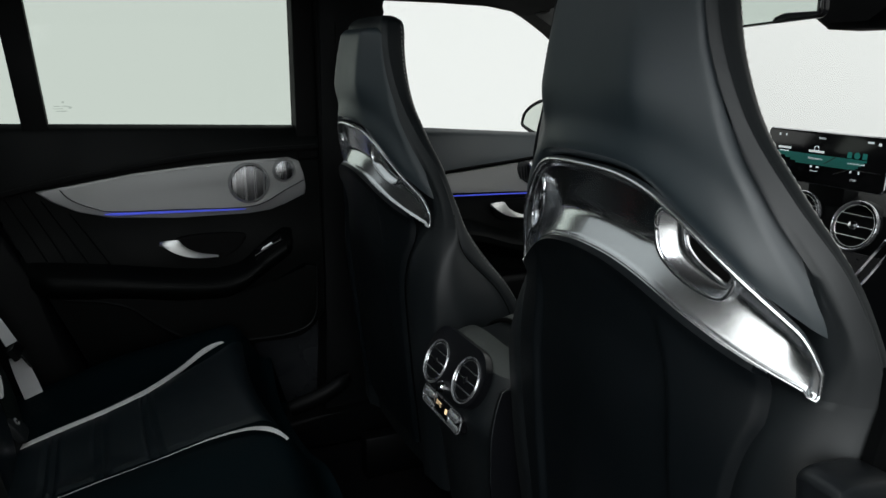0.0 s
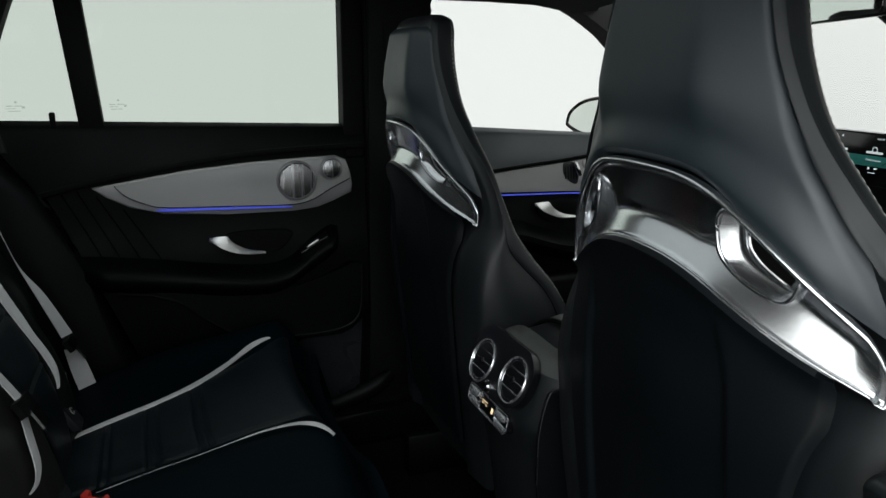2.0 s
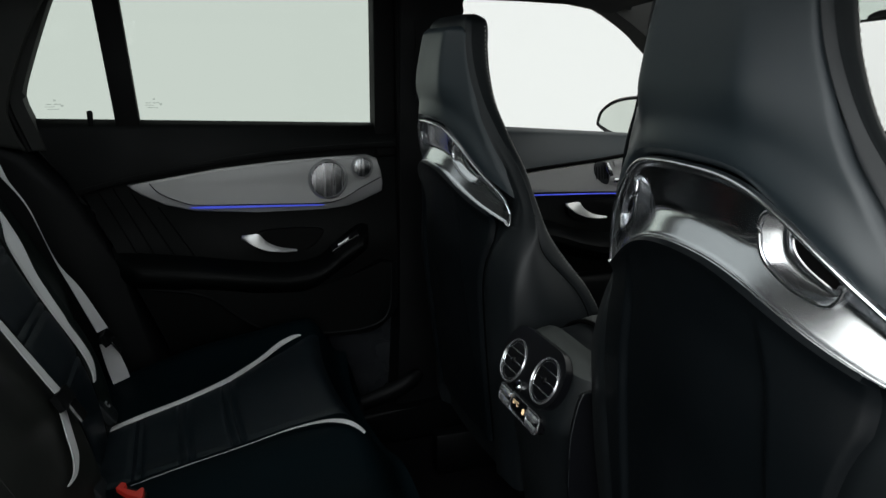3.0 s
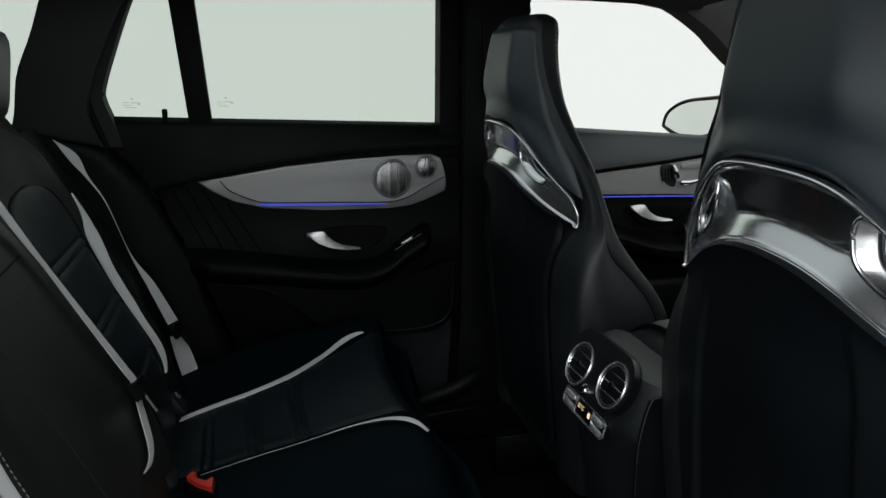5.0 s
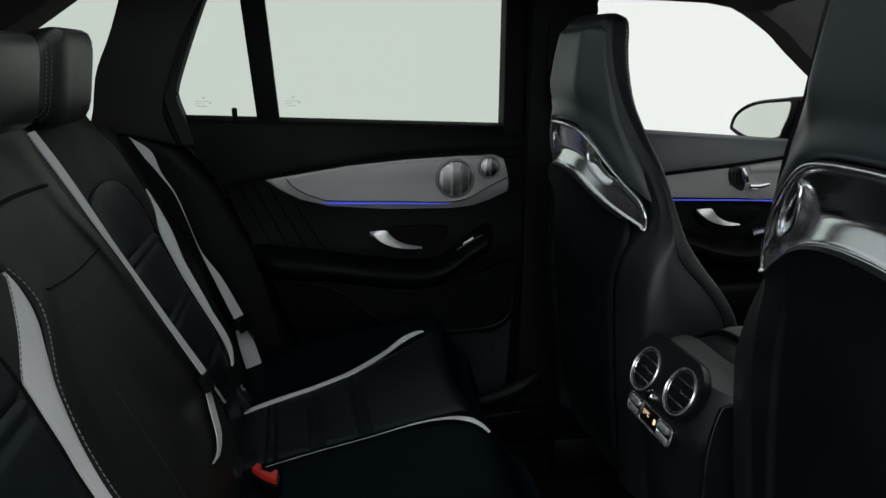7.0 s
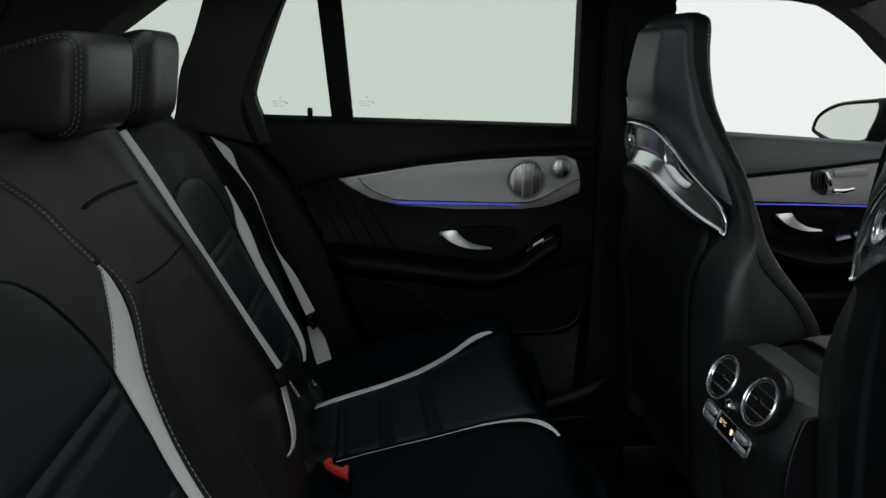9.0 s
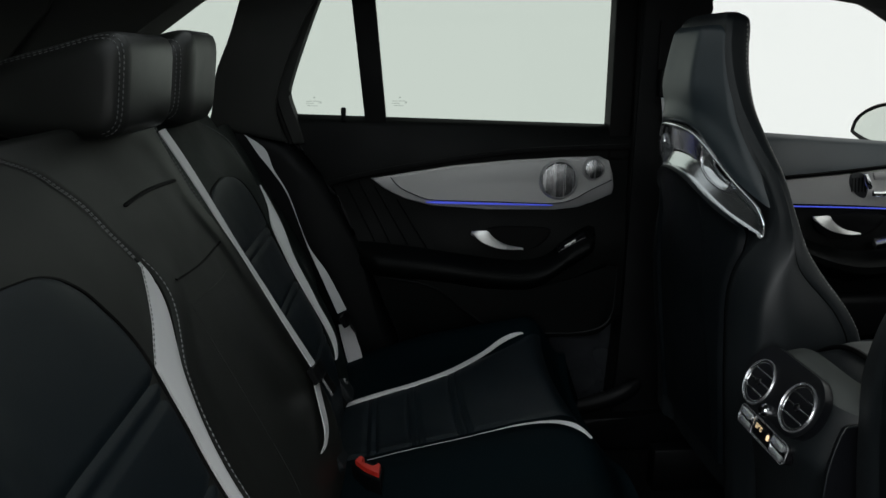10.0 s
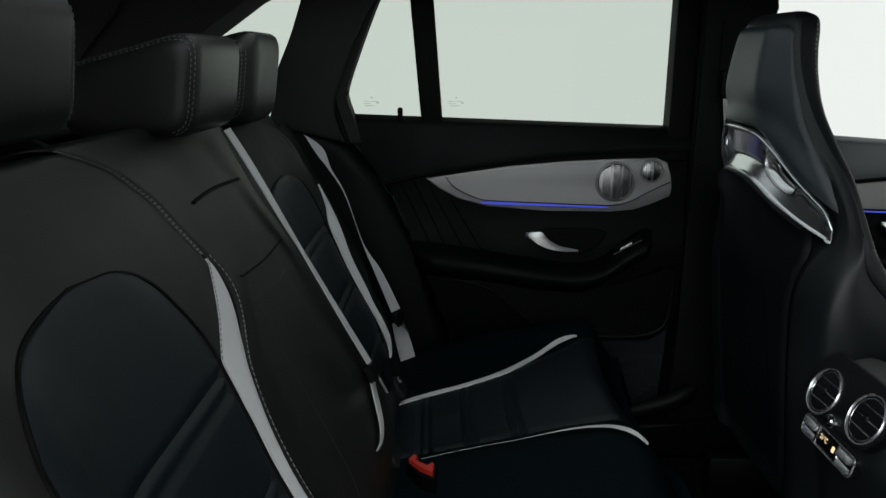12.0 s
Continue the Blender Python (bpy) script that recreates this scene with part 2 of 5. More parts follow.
def box(x0, y0, z0, x1, y1, z1, bevel=0.0, seg=2):
    bm = bmesh.new()
    bmesh.ops.create_cube(bm, size=1)
    bmesh.ops.scale(bm, vec=(x1 - x0, y1 - y0, z1 - z0), verts=bm.verts)
    bmesh.ops.translate(bm, vec=((x0 + x1) / 2, (y0 + y1) / 2, (z0 + z1) / 2), verts=bm.verts)
    if bevel:
        bmesh.ops.bevel(bm, geom=list(bm.edges), offset=bevel, segments=seg, affect="EDGES", profile=0.5)
    return bm


def turned(profile, centre, axis, seg=32, caps=True):
    """A body of revolution: (radius, height) pairs about an axis through centre."""
    a = Vector(axis).normalized()
    s = a.orthogonal().normalized()
    w = a.cross(s)
    c = Vector(centre)
    return loft([[c + a * h + (s * math.cos(2 * math.pi * k / seg) + w * math.sin(2 * math.pi * k / seg)) * max(r, 1e-5) for k in range(seg)] for r, h in profile], caps)


def strip(left, right, thick, toward, lift=0.0, n=40):
    a, b = curve_through(left, n), curve_through(right, n)
    t = Vector(toward).normalized() * lift

    def f(u, v):
        i = round(u * (n - 1))
        return Vector(a[i]) * (1 - v) + Vector(b[i]) * v + t
    return sheet(f, n - 1, 2, thick, toward)


def stitches(path, length, gap, r, toward, lift=0.0008):
    """A row of thread stitches along a path."""
    bm = bmesh.new()
    pts = [Vector(p) for p in path]
    t = Vector(toward).normalized()
    run, pos = [0.0], 0.0
    for a, b in zip(pts, pts[1:]):
        run.append(run[-1] + (b - a).length)

    def at(d):
        d = min(max(d, 0), run[-1])
        for i in range(len(pts) - 1):
            if d <= run[i + 1]:
                q = (d - run[i]) / max(run[i + 1] - run[i], 1e-9)
                return pts[i].lerp(pts[i + 1], q)
        return pts[-1]
    while pos + length < run[-1]:
        a, b = at(pos), at(pos + length)
        d = (b - a).normalized()
        s = d.cross(t).normalized() * r
        vs = []
        for p, k in ((a, 0.4), ((a + b) / 2, 1.0), (b, 0.4)):
            vs.append([bm.verts.new(p + s * k + t * lift * 0.2), bm.verts.new(p + t * (lift + r) * (0.6 + 0.4 * k)), bm.verts.new(p - s * k + t * lift * 0.2)])
        for m, q in zip(vs, vs[1:]):
            bm.faces.new((m[0], q[0], q[1], m[1]))
            bm.faces.new((m[1], q[1], q[2], m[2]))
        pos += length + gap
    return bm


def rounded(w, h, r, f, n=5):
    pts = []
    for cx, cy, a0 in ((w - r, h - r, 0), (-w + r, h - r, 90), (-w + r, -h + r, 180), (w - r, -h + r, 270)):
        for k in range(n):
            a = radians(a0 + 90 * k / (n - 1))
            pts.append(f(cx + r * math.cos(a), cy + r * math.sin(a)))
    return pts


def smoothstep(a, b, x):
    t = min(max((x - a) / (b - a), 0), 1)
    return t * t * (3 - 2 * t)


def table(rows, z):
    """Smooth interpolation in a small table of rows (z, values...)."""
    if z <= rows[0][0]:
        return rows[0][1:]
    for i in range(len(rows) - 1):
        if z <= rows[i + 1][0]:
            a, b = rows[i], rows[i + 1]
            t = (z - a[0]) / (b[0] - a[0])
            p, q = rows[max(i - 1, 0)], rows[min(i + 2, len(rows) - 1)]
            out = []
            for k in range(1, len(a)):
                h = b[0] - a[0]
                ma = (b[k] - p[k]) / (b[0] - p[0]) * h
                mb = (q[k] - a[k]) / (q[0] - a[0]) * h
                out.append((2 * t ** 3 - 3 * t * t + 1) * a[k] + (t ** 3 - 2 * t * t + t) * ma + (-2 * t ** 3 + 3 * t * t) * b[k] + (t ** 3 - t * t) * mb)
            return out
    return rows[-1][1:]


# ---- studio ----
GROUND_Z = -0.42
ground = part("ground", turned([(0.0, -0.2), (9.0, -0.2), (9.0, -0.01), (8.98, 0.0), (0.0, 0.0)], (0, 0, GROUND_Z), (0, 0, 1), 64), STUDIO, smooth=False)
tagged(ground, "smooth grey studio floor under the car", "studio floor", kind="structure")

# ---- car shell ----
def xz(pts, y):
    return [(x, y, z) for x, z in pts]


def shell_piece(name, bm, mat, label, category):
    return tagged(part(name, bm, mat), label, category, kind="structure")


shell_piece("floor", box(-1.4, -0.80, -0.08, 1.9, 0.80, 0.0, 0.01), CARPET, "black carpet on the car's cabin floor", "car floor")
TUNNEL = [(-0.16, 0.0), (-0.13, 0.13), (-0.09, 0.165), (0.09, 0.165), (0.13, 0.13), (0.16, 0.0)]
shell_piece("floor_tunnel", loft([[(x, y, z) for y, z in TUNNEL] for x in (-0.1, 0.3, 0.8, 1.3)]), CARPET,
            "black carpeted tunnel along the cabin floor", "floor tunnel")


def roof(u, v):
    x, y = -1.30 + 2.25 * u, -0.72 + 1.44 * v
    return x, y, 1.115 - 0.03 * abs(2 * v - 1) ** 3 - 0.06 * (max(0, u - 0.7) / 0.3) ** 2 - 0.07 * (max(0, 0.45 - u) / 0.45) ** 2


def roof_with_opening():
    bm = sheet(roof, 45, 24, 0.03, (0, 0, -1))
    gone = [f for f in bm.faces if -0.42 < f.calc_center_median().x < 0.30 and abs(f.calc_center_median().y) < 0.56]
    bmesh.ops.delete(bm, geom=gone, context="FACES")
    return bm


shell_piece("ceiling", roof_with_opening(), LINER, "dark fabric headliner round a glass roof", "ceiling")
RIM = [(-0.43, -0.57), (0.31, -0.57), (0.31, 0.57), (-0.43, 0.57)]
shell_piece("roof_frame", tube([Vector((x, y, 1.12)) for x, y in curve_through(RIM, 4, True)], 0.022, 8, True), PLASTIC, "dark frame of the glass roof", "roof frame")

# left side of the shell
shell_piece("door_sill", plate(xz([(0.16, 0.0), (0.17, 0.03), (0.21, 0.065), (0.29, 0.085), (0.45, 0.09), (0.62, 0.10), (0.66, 0.12), (1.5, 0.12), (1.5, 0.0)], 0.70), (0, 0.14, 0), 0.02, 3),
            PLASTIC, "black plastic sill trim below the doors", "door sill")
shell_piece("sill_end", tube(curve_through([(0.32, 0.705, 0.118), (0.38, 0.70, 0.136), (0.43, 0.70, 0.156), (0.468, 0.71, 0.178)], 12), [0.016] * 9 + [0.0155, 0.013, 0.007], 12, flat=1.3), PLASTIC, "black rounded end of the sill trim", "sill trim")
shell_piece("roof_rail", plate(xz([(-0.62, 1.062), (-0.30, 1.058), (0.30, 1.060), (0.93, 1.054), (1.0, 1.035), (1.02, 1.13), (-0.62, 1.14)], 0.70), (0, 0.12, 0), 0.015, 3),
            LINER, "dark fabric-covered roof rail", "roof rail")
B_FRONT = [(0.60, 0.0), (0.60, 0.72), (0.575, 0.80), (0.566, 0.97), (0.572, 1.03), (0.60, 1.07)]
bp = [(0.405, 0.0), (0.425, 0.3), (0.43, 0.72), (0.432, 0.80), (0.428, 1.07)] + list(reversed(B_FRONT))
shell_piece("pillar_b", plate(xz(bp, 0.735), (0, 0.08, 0), 0.012, 3), PLASTIC, "dark trim of the pillar between the doors", "pillar")
C_PILLAR = curve_through([(-0.50, 0.78), (-0.488, 0.815), (-0.474, 0.892), (-0.44, 0.97), (-0.405, 1.07)], 14) + curve_through([(-0.245, 1.07), (-0.266, 1.04), (-0.31, 0.955), (-0.345, 0.87), (-0.357, 0.82), (-0.350, 0.780), (-0.335, 0.745)], 20)
shell_piece("pillar_c", plate(xz(C_PILLAR, 0.72), (0, 0.09, 0), 0.010, 3), PILLAR, "dark fabric-covered rear pillar trim", "pillar")
D_PILLAR = [(-0.44, 1.075), (-0.511, 1.04), (-0.616, 0.967), (-0.74, 0.87), (-0.80, 0.78), (-1.32, 0.70), (-1.32, 1.10), (-0.6, 1.12)]
shell_piece("pillar_d", plate(xz(D_PILLAR, 0.66), (0, 0.15, 0), 0.02, 3), LINER, "dark headliner curve over the luggage space", "pillar")
shell_piece("pillar_seam", tube(curve_through([(-0.763, 0.655, 1.034), (-0.775, 0.655, 1.012), (-0.793, 0.655, 0.995), (-0.819, 0.655, 0.967), (-0.851, 0.655, 0.932), (-0.869, 0.655, 0.907)], 20), 0.0035, 8), PILLAR, "raised edge of the rear roof trim", "trim")
shell_piece("cargo_side", plate(xz([(-1.32, 0.0), (-1.32, 0.78), (-0.46, 0.79), (-0.36, 0.755), (-0.335, 0.74), (-0.258, 0.66), (-0.185, 0.49), (-0.105, 0.28), (-0.105, 0.0)], 0.728), (0, 0.06, 0), 0.03, 3),
            PLASTIC, "black trim over the rear wheel arch", "side trim")
shell_piece("cargo_floor", box(-1.32, -0.78, 0.38, -0.62, 0.735, 0.42, 0.01), CARPET, "black carpeted luggage floor behind the bench", "luggage floor")
shell_piece("tailgate", box(-1.38, -0.78, 0.0, -1.32, 0.80, 0.80, 0.01), PLASTIC, "black inner lining of the closed tailgate", "tailgate")
shell_piece("tailgate_frame", box(-1.36, -0.72, 0.985, -1.20, 0.72, 1.06, 0.02), LINER, "dark frame above the tailgate window", "tailgate frame")
SKIN = [(-1.36, -0.15), (-1.36, 0.76), (-0.40, 0.772), (0.45, 0.765), (0.60, 0.735), (1.40, 0.70), (1.55, 0.66), (1.90, 0.60), (1.90, -0.15)]
shell_piece("body_side", plate(xz(SKIN, 0.815), (0, 0.05, 0), 0.01), PAINT, "dark painted outer side of the car", "car body")
shell_piece("bulkhead", box(1.86, -0.80, -0.1, 1.90, 0.80, 0.60), PLASTIC, "dark bulkhead below the windscreen", "bulkhead")
A_LOW = [(0.905, 1.052), (0.962, 1.032), (1.043, 0.983), (1.092, 0.940), (1.25, 0.81), (1.36, 0.70)]
A_UP = [(1.54, 0.70), (1.42, 0.84), (1.25, 0.985), (1.15, 1.05), (1.05, 1.09), (0.90, 1.12)]
shell_piece("pillar_a", plate(xz(curve_through(A_LOW, 14) + curve_through(A_UP, 14), 0.725), (0, 0.08, 0), 0.012, 3), PILLAR,
            "dark windscreen pillar", "pillar")

# plain right side, beyond the open rear door
shell_piece("roof_rail_right", box(-1.3, -0.80, 1.06, 0.95, -0.70, 1.14, 0.015), LINER, "dark roof rail above the open door", "roof rail")
shell_piece("pillar_b_right", box(0.42, -0.82, 0.0, 0.63, -0.745, 1.08, 0.015), PILLAR, "dark pillar beside the open door", "pillar")
shell_piece("cargo_side_right", plate(xz([(-1.32, 0.0), (-1.32, 0.80), (-0.50, 0.80), (-0.30, 0.55), (-0.20, 0.30), (-0.20, 0.0)], -0.735), (0, -0.06, 0)),
            PLASTIC, "black trim over the rear wheel arch", "side trim")
shell_piece("pillar_c_right", plate(xz(C_PILLAR, -0.72), (0, -0.09, 0), 0.010, 3), PILLAR, "dark rear pillar trim", "pillar")
shell_piece("pillar_d_right", plate(xz(D_PILLAR, -0.66), (0, -0.15, 0), 0.02, 3), LINER, "dark headliner curve over the luggage space", "pillar")
shell_piece("pillar_a_right", plate(xz(curve_through(A_LOW, 14) + curve_through(A_UP, 14), -0.725), (0, -0.08, 0), 0.012, 3), PILLAR,
            "dark windscreen pillar", "pillar")


def pane(name, pts, depth, mat, label, shadow=False):
    ob = tagged(part(name, plate(pts, depth), mat, smooth=False), label, "window", kind="structure")
    ob.visible_shadow = shadow
    return ob


pane("window_1", [(1.52, -0.74, 0.70), (1.52, 0.74, 0.70), (0.98, 0.70, 1.10), (0.98, -0.70, 1.10)], (0.004, 0, 0.004), WINDOW, "clear windscreen glass")
pane("window_5", [(-0.43, -0.57, 1.125), (0.31, -0.57, 1.125), (0.31, 0.57, 1.125), (-0.43, 0.57, 1.125)], (0, 0, 0.005), ROOF_TINT, "tinted panoramic glass roof", True)
pane("window_2", xz([(0.55, 0.70), (0.55, 1.09), (0.90, 1.09), (1.10, 0.97), (1.40, 0.70)], 0.80), (0, 0.004, 0), WINDOW, "clear front door window, closed")
pane("window_3", xz([(-0.85, 0.74), (-0.85, 1.0), (-0.45, 1.08), (-0.40, 1.08), (-0.46, 0.74)], 0.80), (0, 0.004, 0), WINDOW_TINT, "tinted luggage space side window")
pane("window_6", xz([(-0.85, 0.74), (-0.85, 1.0), (-0.45, 1.08), (-0.40, 1.08), (-0.46, 0.74)], -0.80), (0, -0.004, 0), WINDOW_TINT, "tinted luggage space side window")
pane("window_4", [(-1.36, -0.68, 0.79), (-1.36, 0.68, 0.79), (-1.24, 0.66, 1.03), (-1.24, -0.66, 1.03)], (-0.004, 0, 0), WINDOW_TINT, "tinted tailgate window")

# ---- doors ----
SEAM = [(-0.40, 0.615), (-0.264, 0.650), (-0.15, 0.676), (0.0, 0.701), (0.152, 0.720), (0.277, 0.727), (0.44, 0.731)]
REAR_EDGE = [(0.26, -0.10), (0.279, -0.098), (0.486, -0.177), (0.657, -0.252), (0.75, -0.337), (0.80, -0.37)]


def panel_y(z):
    return table([(0.26, 0.764), (0.30, 0.760), (0.43, 0.754), (0.50, 0.753), (0.58, 0.766), (0.70, 0.768), (0.74, 0.768), (0.80, 0.768)], z)[0]


def rear_edge(z):
    return table(REAR_EDGE, z)[0]


rear_door = thing("rear_door", "closed rear door, black leather with silver trim and a blue light line", "car door", (0.05, 0.78, 0.26))


def door_lower(u, v):
    zt = table(SEAM, -0.30 + 0.73 * u)[0]
    z = 0.275 + (zt - 0.275) * v
    x = rear_edge(z) + (0.428 - rear_edge(z)) * u
    zt = table(SEAM, x)[0]
    z = 0.275 + (zt - 0.275) * v
    x = rear_edge(z) + (0.428 - rear_edge(z)) * u
    corner = 0.06 * max(0, (u - 0.85) / 0.15) ** 2 * (1 - v) ** 6
    return x, panel_y(z), z + corner


part("door_panel", sheet(door_lower, 40, 40, 0.02, (0, -1, 0)), DOOR_LEATHER, rear_door)


def door_upper(u, v):
    x = -0.36 + 0.788 * u
    zs, zt = table(SEAM, x)[0], 0.7915 - 0.036 * (x + 0.12)
    x0 = x + max(0, rear_edge(zs) - x) * (1 - v) * (1 - u) ** 3
    y = 0.750 + 0.028 * v ** 1.5 + 0.014 * max(0, v - 0.88) ** 2 / 0.0144
    return x0, y, zs + (zt + 0.004 - zs) * v


part("upper_panel", sheet(door_upper, 40, 16, 0.018, (0, -1, 0)), DOOR_LEATHER, rear_door, "black leather below the window")
seam_path = [(x, 0.7475, table(SEAM, x)[0] + 0.006) for x in np.linspace(-0.26, 0.42, 60)]
part("stitching", stitches(seam_path, 0.005, 0.002, 0.0007, (0, -1, 0.1)), THREAD_BLACK, rear_door)
part("seam_piping", tube([(x, 0.755, table(SEAM, x)[0] - 0.004) for x in np.linspace(-0.26, 0.425, 40)], 0.004, 6), RUBBER, rear_door)

INLAY = [(-0.158, 0.662), (-0.112, 0.668), (0.028, 0.689), (0.154, 0.700), (0.28, 0.706), (0.358, 0.708), (0.381, 0.698), (0.391, 0.668), (0.395, 0.640),
         (0.392, 0.622), (0.345, 0.603), (0.312, 0.591), (0.261, 0.587), (0.107, 0.589), (-0.022, 0.598), (-0.086, 0.616), (-0.131, 0.640)]
CREASE = [(-0.113, 0.665), (-0.093, 0.642), (-0.048, 0.620), (-0.009, 0.612), (0.12, 0.607), (0.248, 0.602), (0.298, 0.610), (0.340, 0.632), (0.388, 0.655)]
part("trim_rim", plate(xz(INLAY, 0.758), (0, 0.014, 0), 0.004, 3), ALU_RIM, rear_door, "matte silver trim strip")
inner = curve_through(CREASE, 28) + [(0.386, 0.672), (0.377, 0.695), (0.356, 0.704), (0.28, 0.702), (0.154, 0.696), (0.028, 0.685), (-0.06, 0.6735)]
inlay = part("trim_inlay", plate(xz(inner, 0.7535), (0, 0.010, 0), 0.002, 2), ALU, rear_door, "matte silver woven metal trim")
part("trim_crease", tube([(x, 0.7532, z) for x, z in curve_through(CREASE, 40)], 0.0011, 6), PLASTIC, inlay, "dark joint of the trim strip")
led = [(x, 0.7525, 0.6075 - 0.034 * (x + 0.03)) for x in np.linspace(-0.035, 0.255, 20)]
part("light_strip", tube(led, [0.0012, 0.003, 0.0036, 0.0036] + [0.0034 - 0.0001 * k for k in range(15)] + [0.001], 8, flat=0.8), BLUE_LIGHT, rear_door, "glowing blue ambient light line")


def speaker(cx, cz, r, parent):
    y = 0.7535
    part("speaker_ring", turned([(r + 0.004, 0.004), (r + 0.0045, -0.001), (r + 0.003, -0.004), (r, -0.006), (r - 0.002, -0.003), (r - 0.002, 0.004)], (cx, y, cz), (0, 1, 0), 40), ALU_RIM, parent)
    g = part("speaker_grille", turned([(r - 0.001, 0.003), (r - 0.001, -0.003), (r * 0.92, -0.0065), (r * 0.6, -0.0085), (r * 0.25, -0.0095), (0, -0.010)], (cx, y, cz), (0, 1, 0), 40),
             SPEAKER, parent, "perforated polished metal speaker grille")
    bm = bmesh.new()
    n = int(r / 0.0042)
    for i in range(-n, n + 1):
        for j in range(-n, n + 1):
            px, pz = i * 0.0042 + (j % 2) * 0.0021, j * 0.0038
            d = math.hypot(px, pz)
            if d < r * 0.93:
                q = y - 0.0102 + 0.006 * (d / r) ** 2.2
                ring = [bm.verts.new((cx + px + 0.0011 * math.cos(a), q, cz + pz + 0.0011 * math.sin(a))) for a in (0, 1.05, 2.09, 3.14, 4.19, 5.24)]
                bm.faces.new(ring)
    tagged(part("grille_holes", bm, RUBBER, g), kind="stuff")
    return g


speaker(0.266, 0.656, 0.041, rear_door)
speaker(0.345, 0.680, 0.022, rear_door)

# handle bowl and lever
RECESS = curve_through([(0.090, 0.528), (0.108, 0.545), (0.16, 0.549), (0.238, 0.545), (0.250, 0.532), (0.218, 0.500), (0.150, 0.488), (0.105, 0.502)], 32, True)
part("handle_recess", plate(xz(RECESS, 0.7485), (0, 0.01, 0), 0.003, 2), RUBBER, rear_door)
inner_bowl = [(0.168 + (x - 0.168) * 0.93, 0.515 + (z - 0.515) * 0.88) for x, z in RECESS]
part("handle_bowl", plate(xz(inner_bowl, 0.7475), (0, 0.006, 0)), RUBBER, rear_door, "black bowl behind the handle")


def lever(parent, dx, dz, s=1.0):
    top = [(0.068, 0.5415), (0.087, 0.543), (0.105, 0.5425), (0.113, 0.533), (0.126, 0.521), (0.151, 0.509), (0.188, 0.501)]
    low = [(0.068, 0.5385), (0.081, 0.527), (0.096, 0.516), (0.119, 0.506), (0.141, 0.501), (0.164, 0.4985), (0.188, 0.4985)]
    k = 26
    a, b = curve_through(top, k), curve_through(low, k)

    def f(u, v):
        i = round(u * (k - 1))
        x, z = a[i] * (1 - v) + b[i] * v
        bulge = 0.003 + 0.008 * v ** 0.8 * (1 - 0.6 * u) + 0.006 * math.sin(math.pi * min(1, u * 1.1)) ** 0.7
        return 0.13 + (x - 0.13) * s + dx, 0.7465 - bulge, 0.515 + (z - 0.515) * s + dz
    return part("door_handle", sheet(f, k - 1, 8, 0.005, (0, -1, 0)), LEVER, parent, "satin silver door lever")


lever(rear_door, 0, 0)

ARM = [(-0.200, 0.500, 0.475), (-0.174, 0.497, 0.468), (-0.036, 0.479, 0.448), (0.06, 0.463, 0.435), (0.153, 0.450, 0.425), (0.200, 0.450, 0.425),
       (0.240, 0.460, 0.438), (0.289, 0.496, 0.470), (0.335, 0.522, 0.500), (0.352, 0.524, 0.512)]


def arm_section(x):
    t, b = table([(r[0], r[1], r[2]) for r in ARM], x)
    end = min(1, max(0.02, (0.356 - x) / 0.02), max(0.02, (x + 0.204) / 0.06))
    d = 0.058 * math.sqrt(min(1, end))
    m = (t + b) / 2
    return [(x, 0.770, t + 0.030), (x, 0.755 - d * 0.35, t + 0.012), (x, 0.760 - d * 0.85, t + 0.003), (x, 0.760 - d, t - 0.006), (x, 0.760 - d * 1.02, m),
            (x, 0.760 - d, b + 0.004), (x, 0.760 - d * 0.85, b - 0.006), (x, 0.757 - d * 0.3, b - 0.02), (x, 0.770, b - 0.035)]


part("armrest", loft([arm_section(x) for x in np.linspace(-0.203, 0.355, 50)]), DOOR_LEATHER, rear_door, "padded black leather armrest")
part("armrest_stitching", stitches([(x, 0.7035, table([(r[0], r[1], r[2]) for r in ARM], x)[0] - 0.003) for x in np.linspace(-0.15, 0.33, 50)], 0.005, 0.002, 0.0006, (0, -1, 0.5)), THREAD_BLACK, rear_door)
part("window_switch", plate([(0.262, 0.712, 0.497), (0.300, 0.712, 0.520), (0.325, 0.712, 0.531), (0.325, 0.735, 0.540), (0.262, 0.735, 0.508)], (0.004, 0.004, -0.012), 0.002), GLOSS, rear_door, "glossy black switch panel")
part("switch_lever", plate([(0.276, 0.7095, 0.513), (0.300, 0.7095, 0.527), (0.304, 0.718, 0.531), (0.280, 0.718, 0.517)], (0.002, 0, -0.005), 0.0015), CHROME, rear_door, "chrome window switch")

PC = curve_through([(-0.130, 0.436), (-0.06, 0.424), (-0.008, 0.405), (0.018, 0.385), (0.045, 0.360), (0.110, 0.316), (0.19, 0.298), (0.299, 0.2925), (0.355, 0.299), (0.388, 0.315), (0.403, 0.345), (0.407, 0.39), (0.408, 0.455)], 44)
part("door_pocket", plate(xz(PC + [(0.38, 0.46), (0.30, 0.42), (0.2, 0.395), (0.10, 0.40), (-0.03, 0.43)], 0.738), (0, 0.02, 0), 0.006, 3), DOOR_LEATHER, rear_door, "black map pocket")
part("pocket_rim", tube([(x, 0.739, z) for x, z in PC], 0.0035, 6), PLASTIC, rear_door)
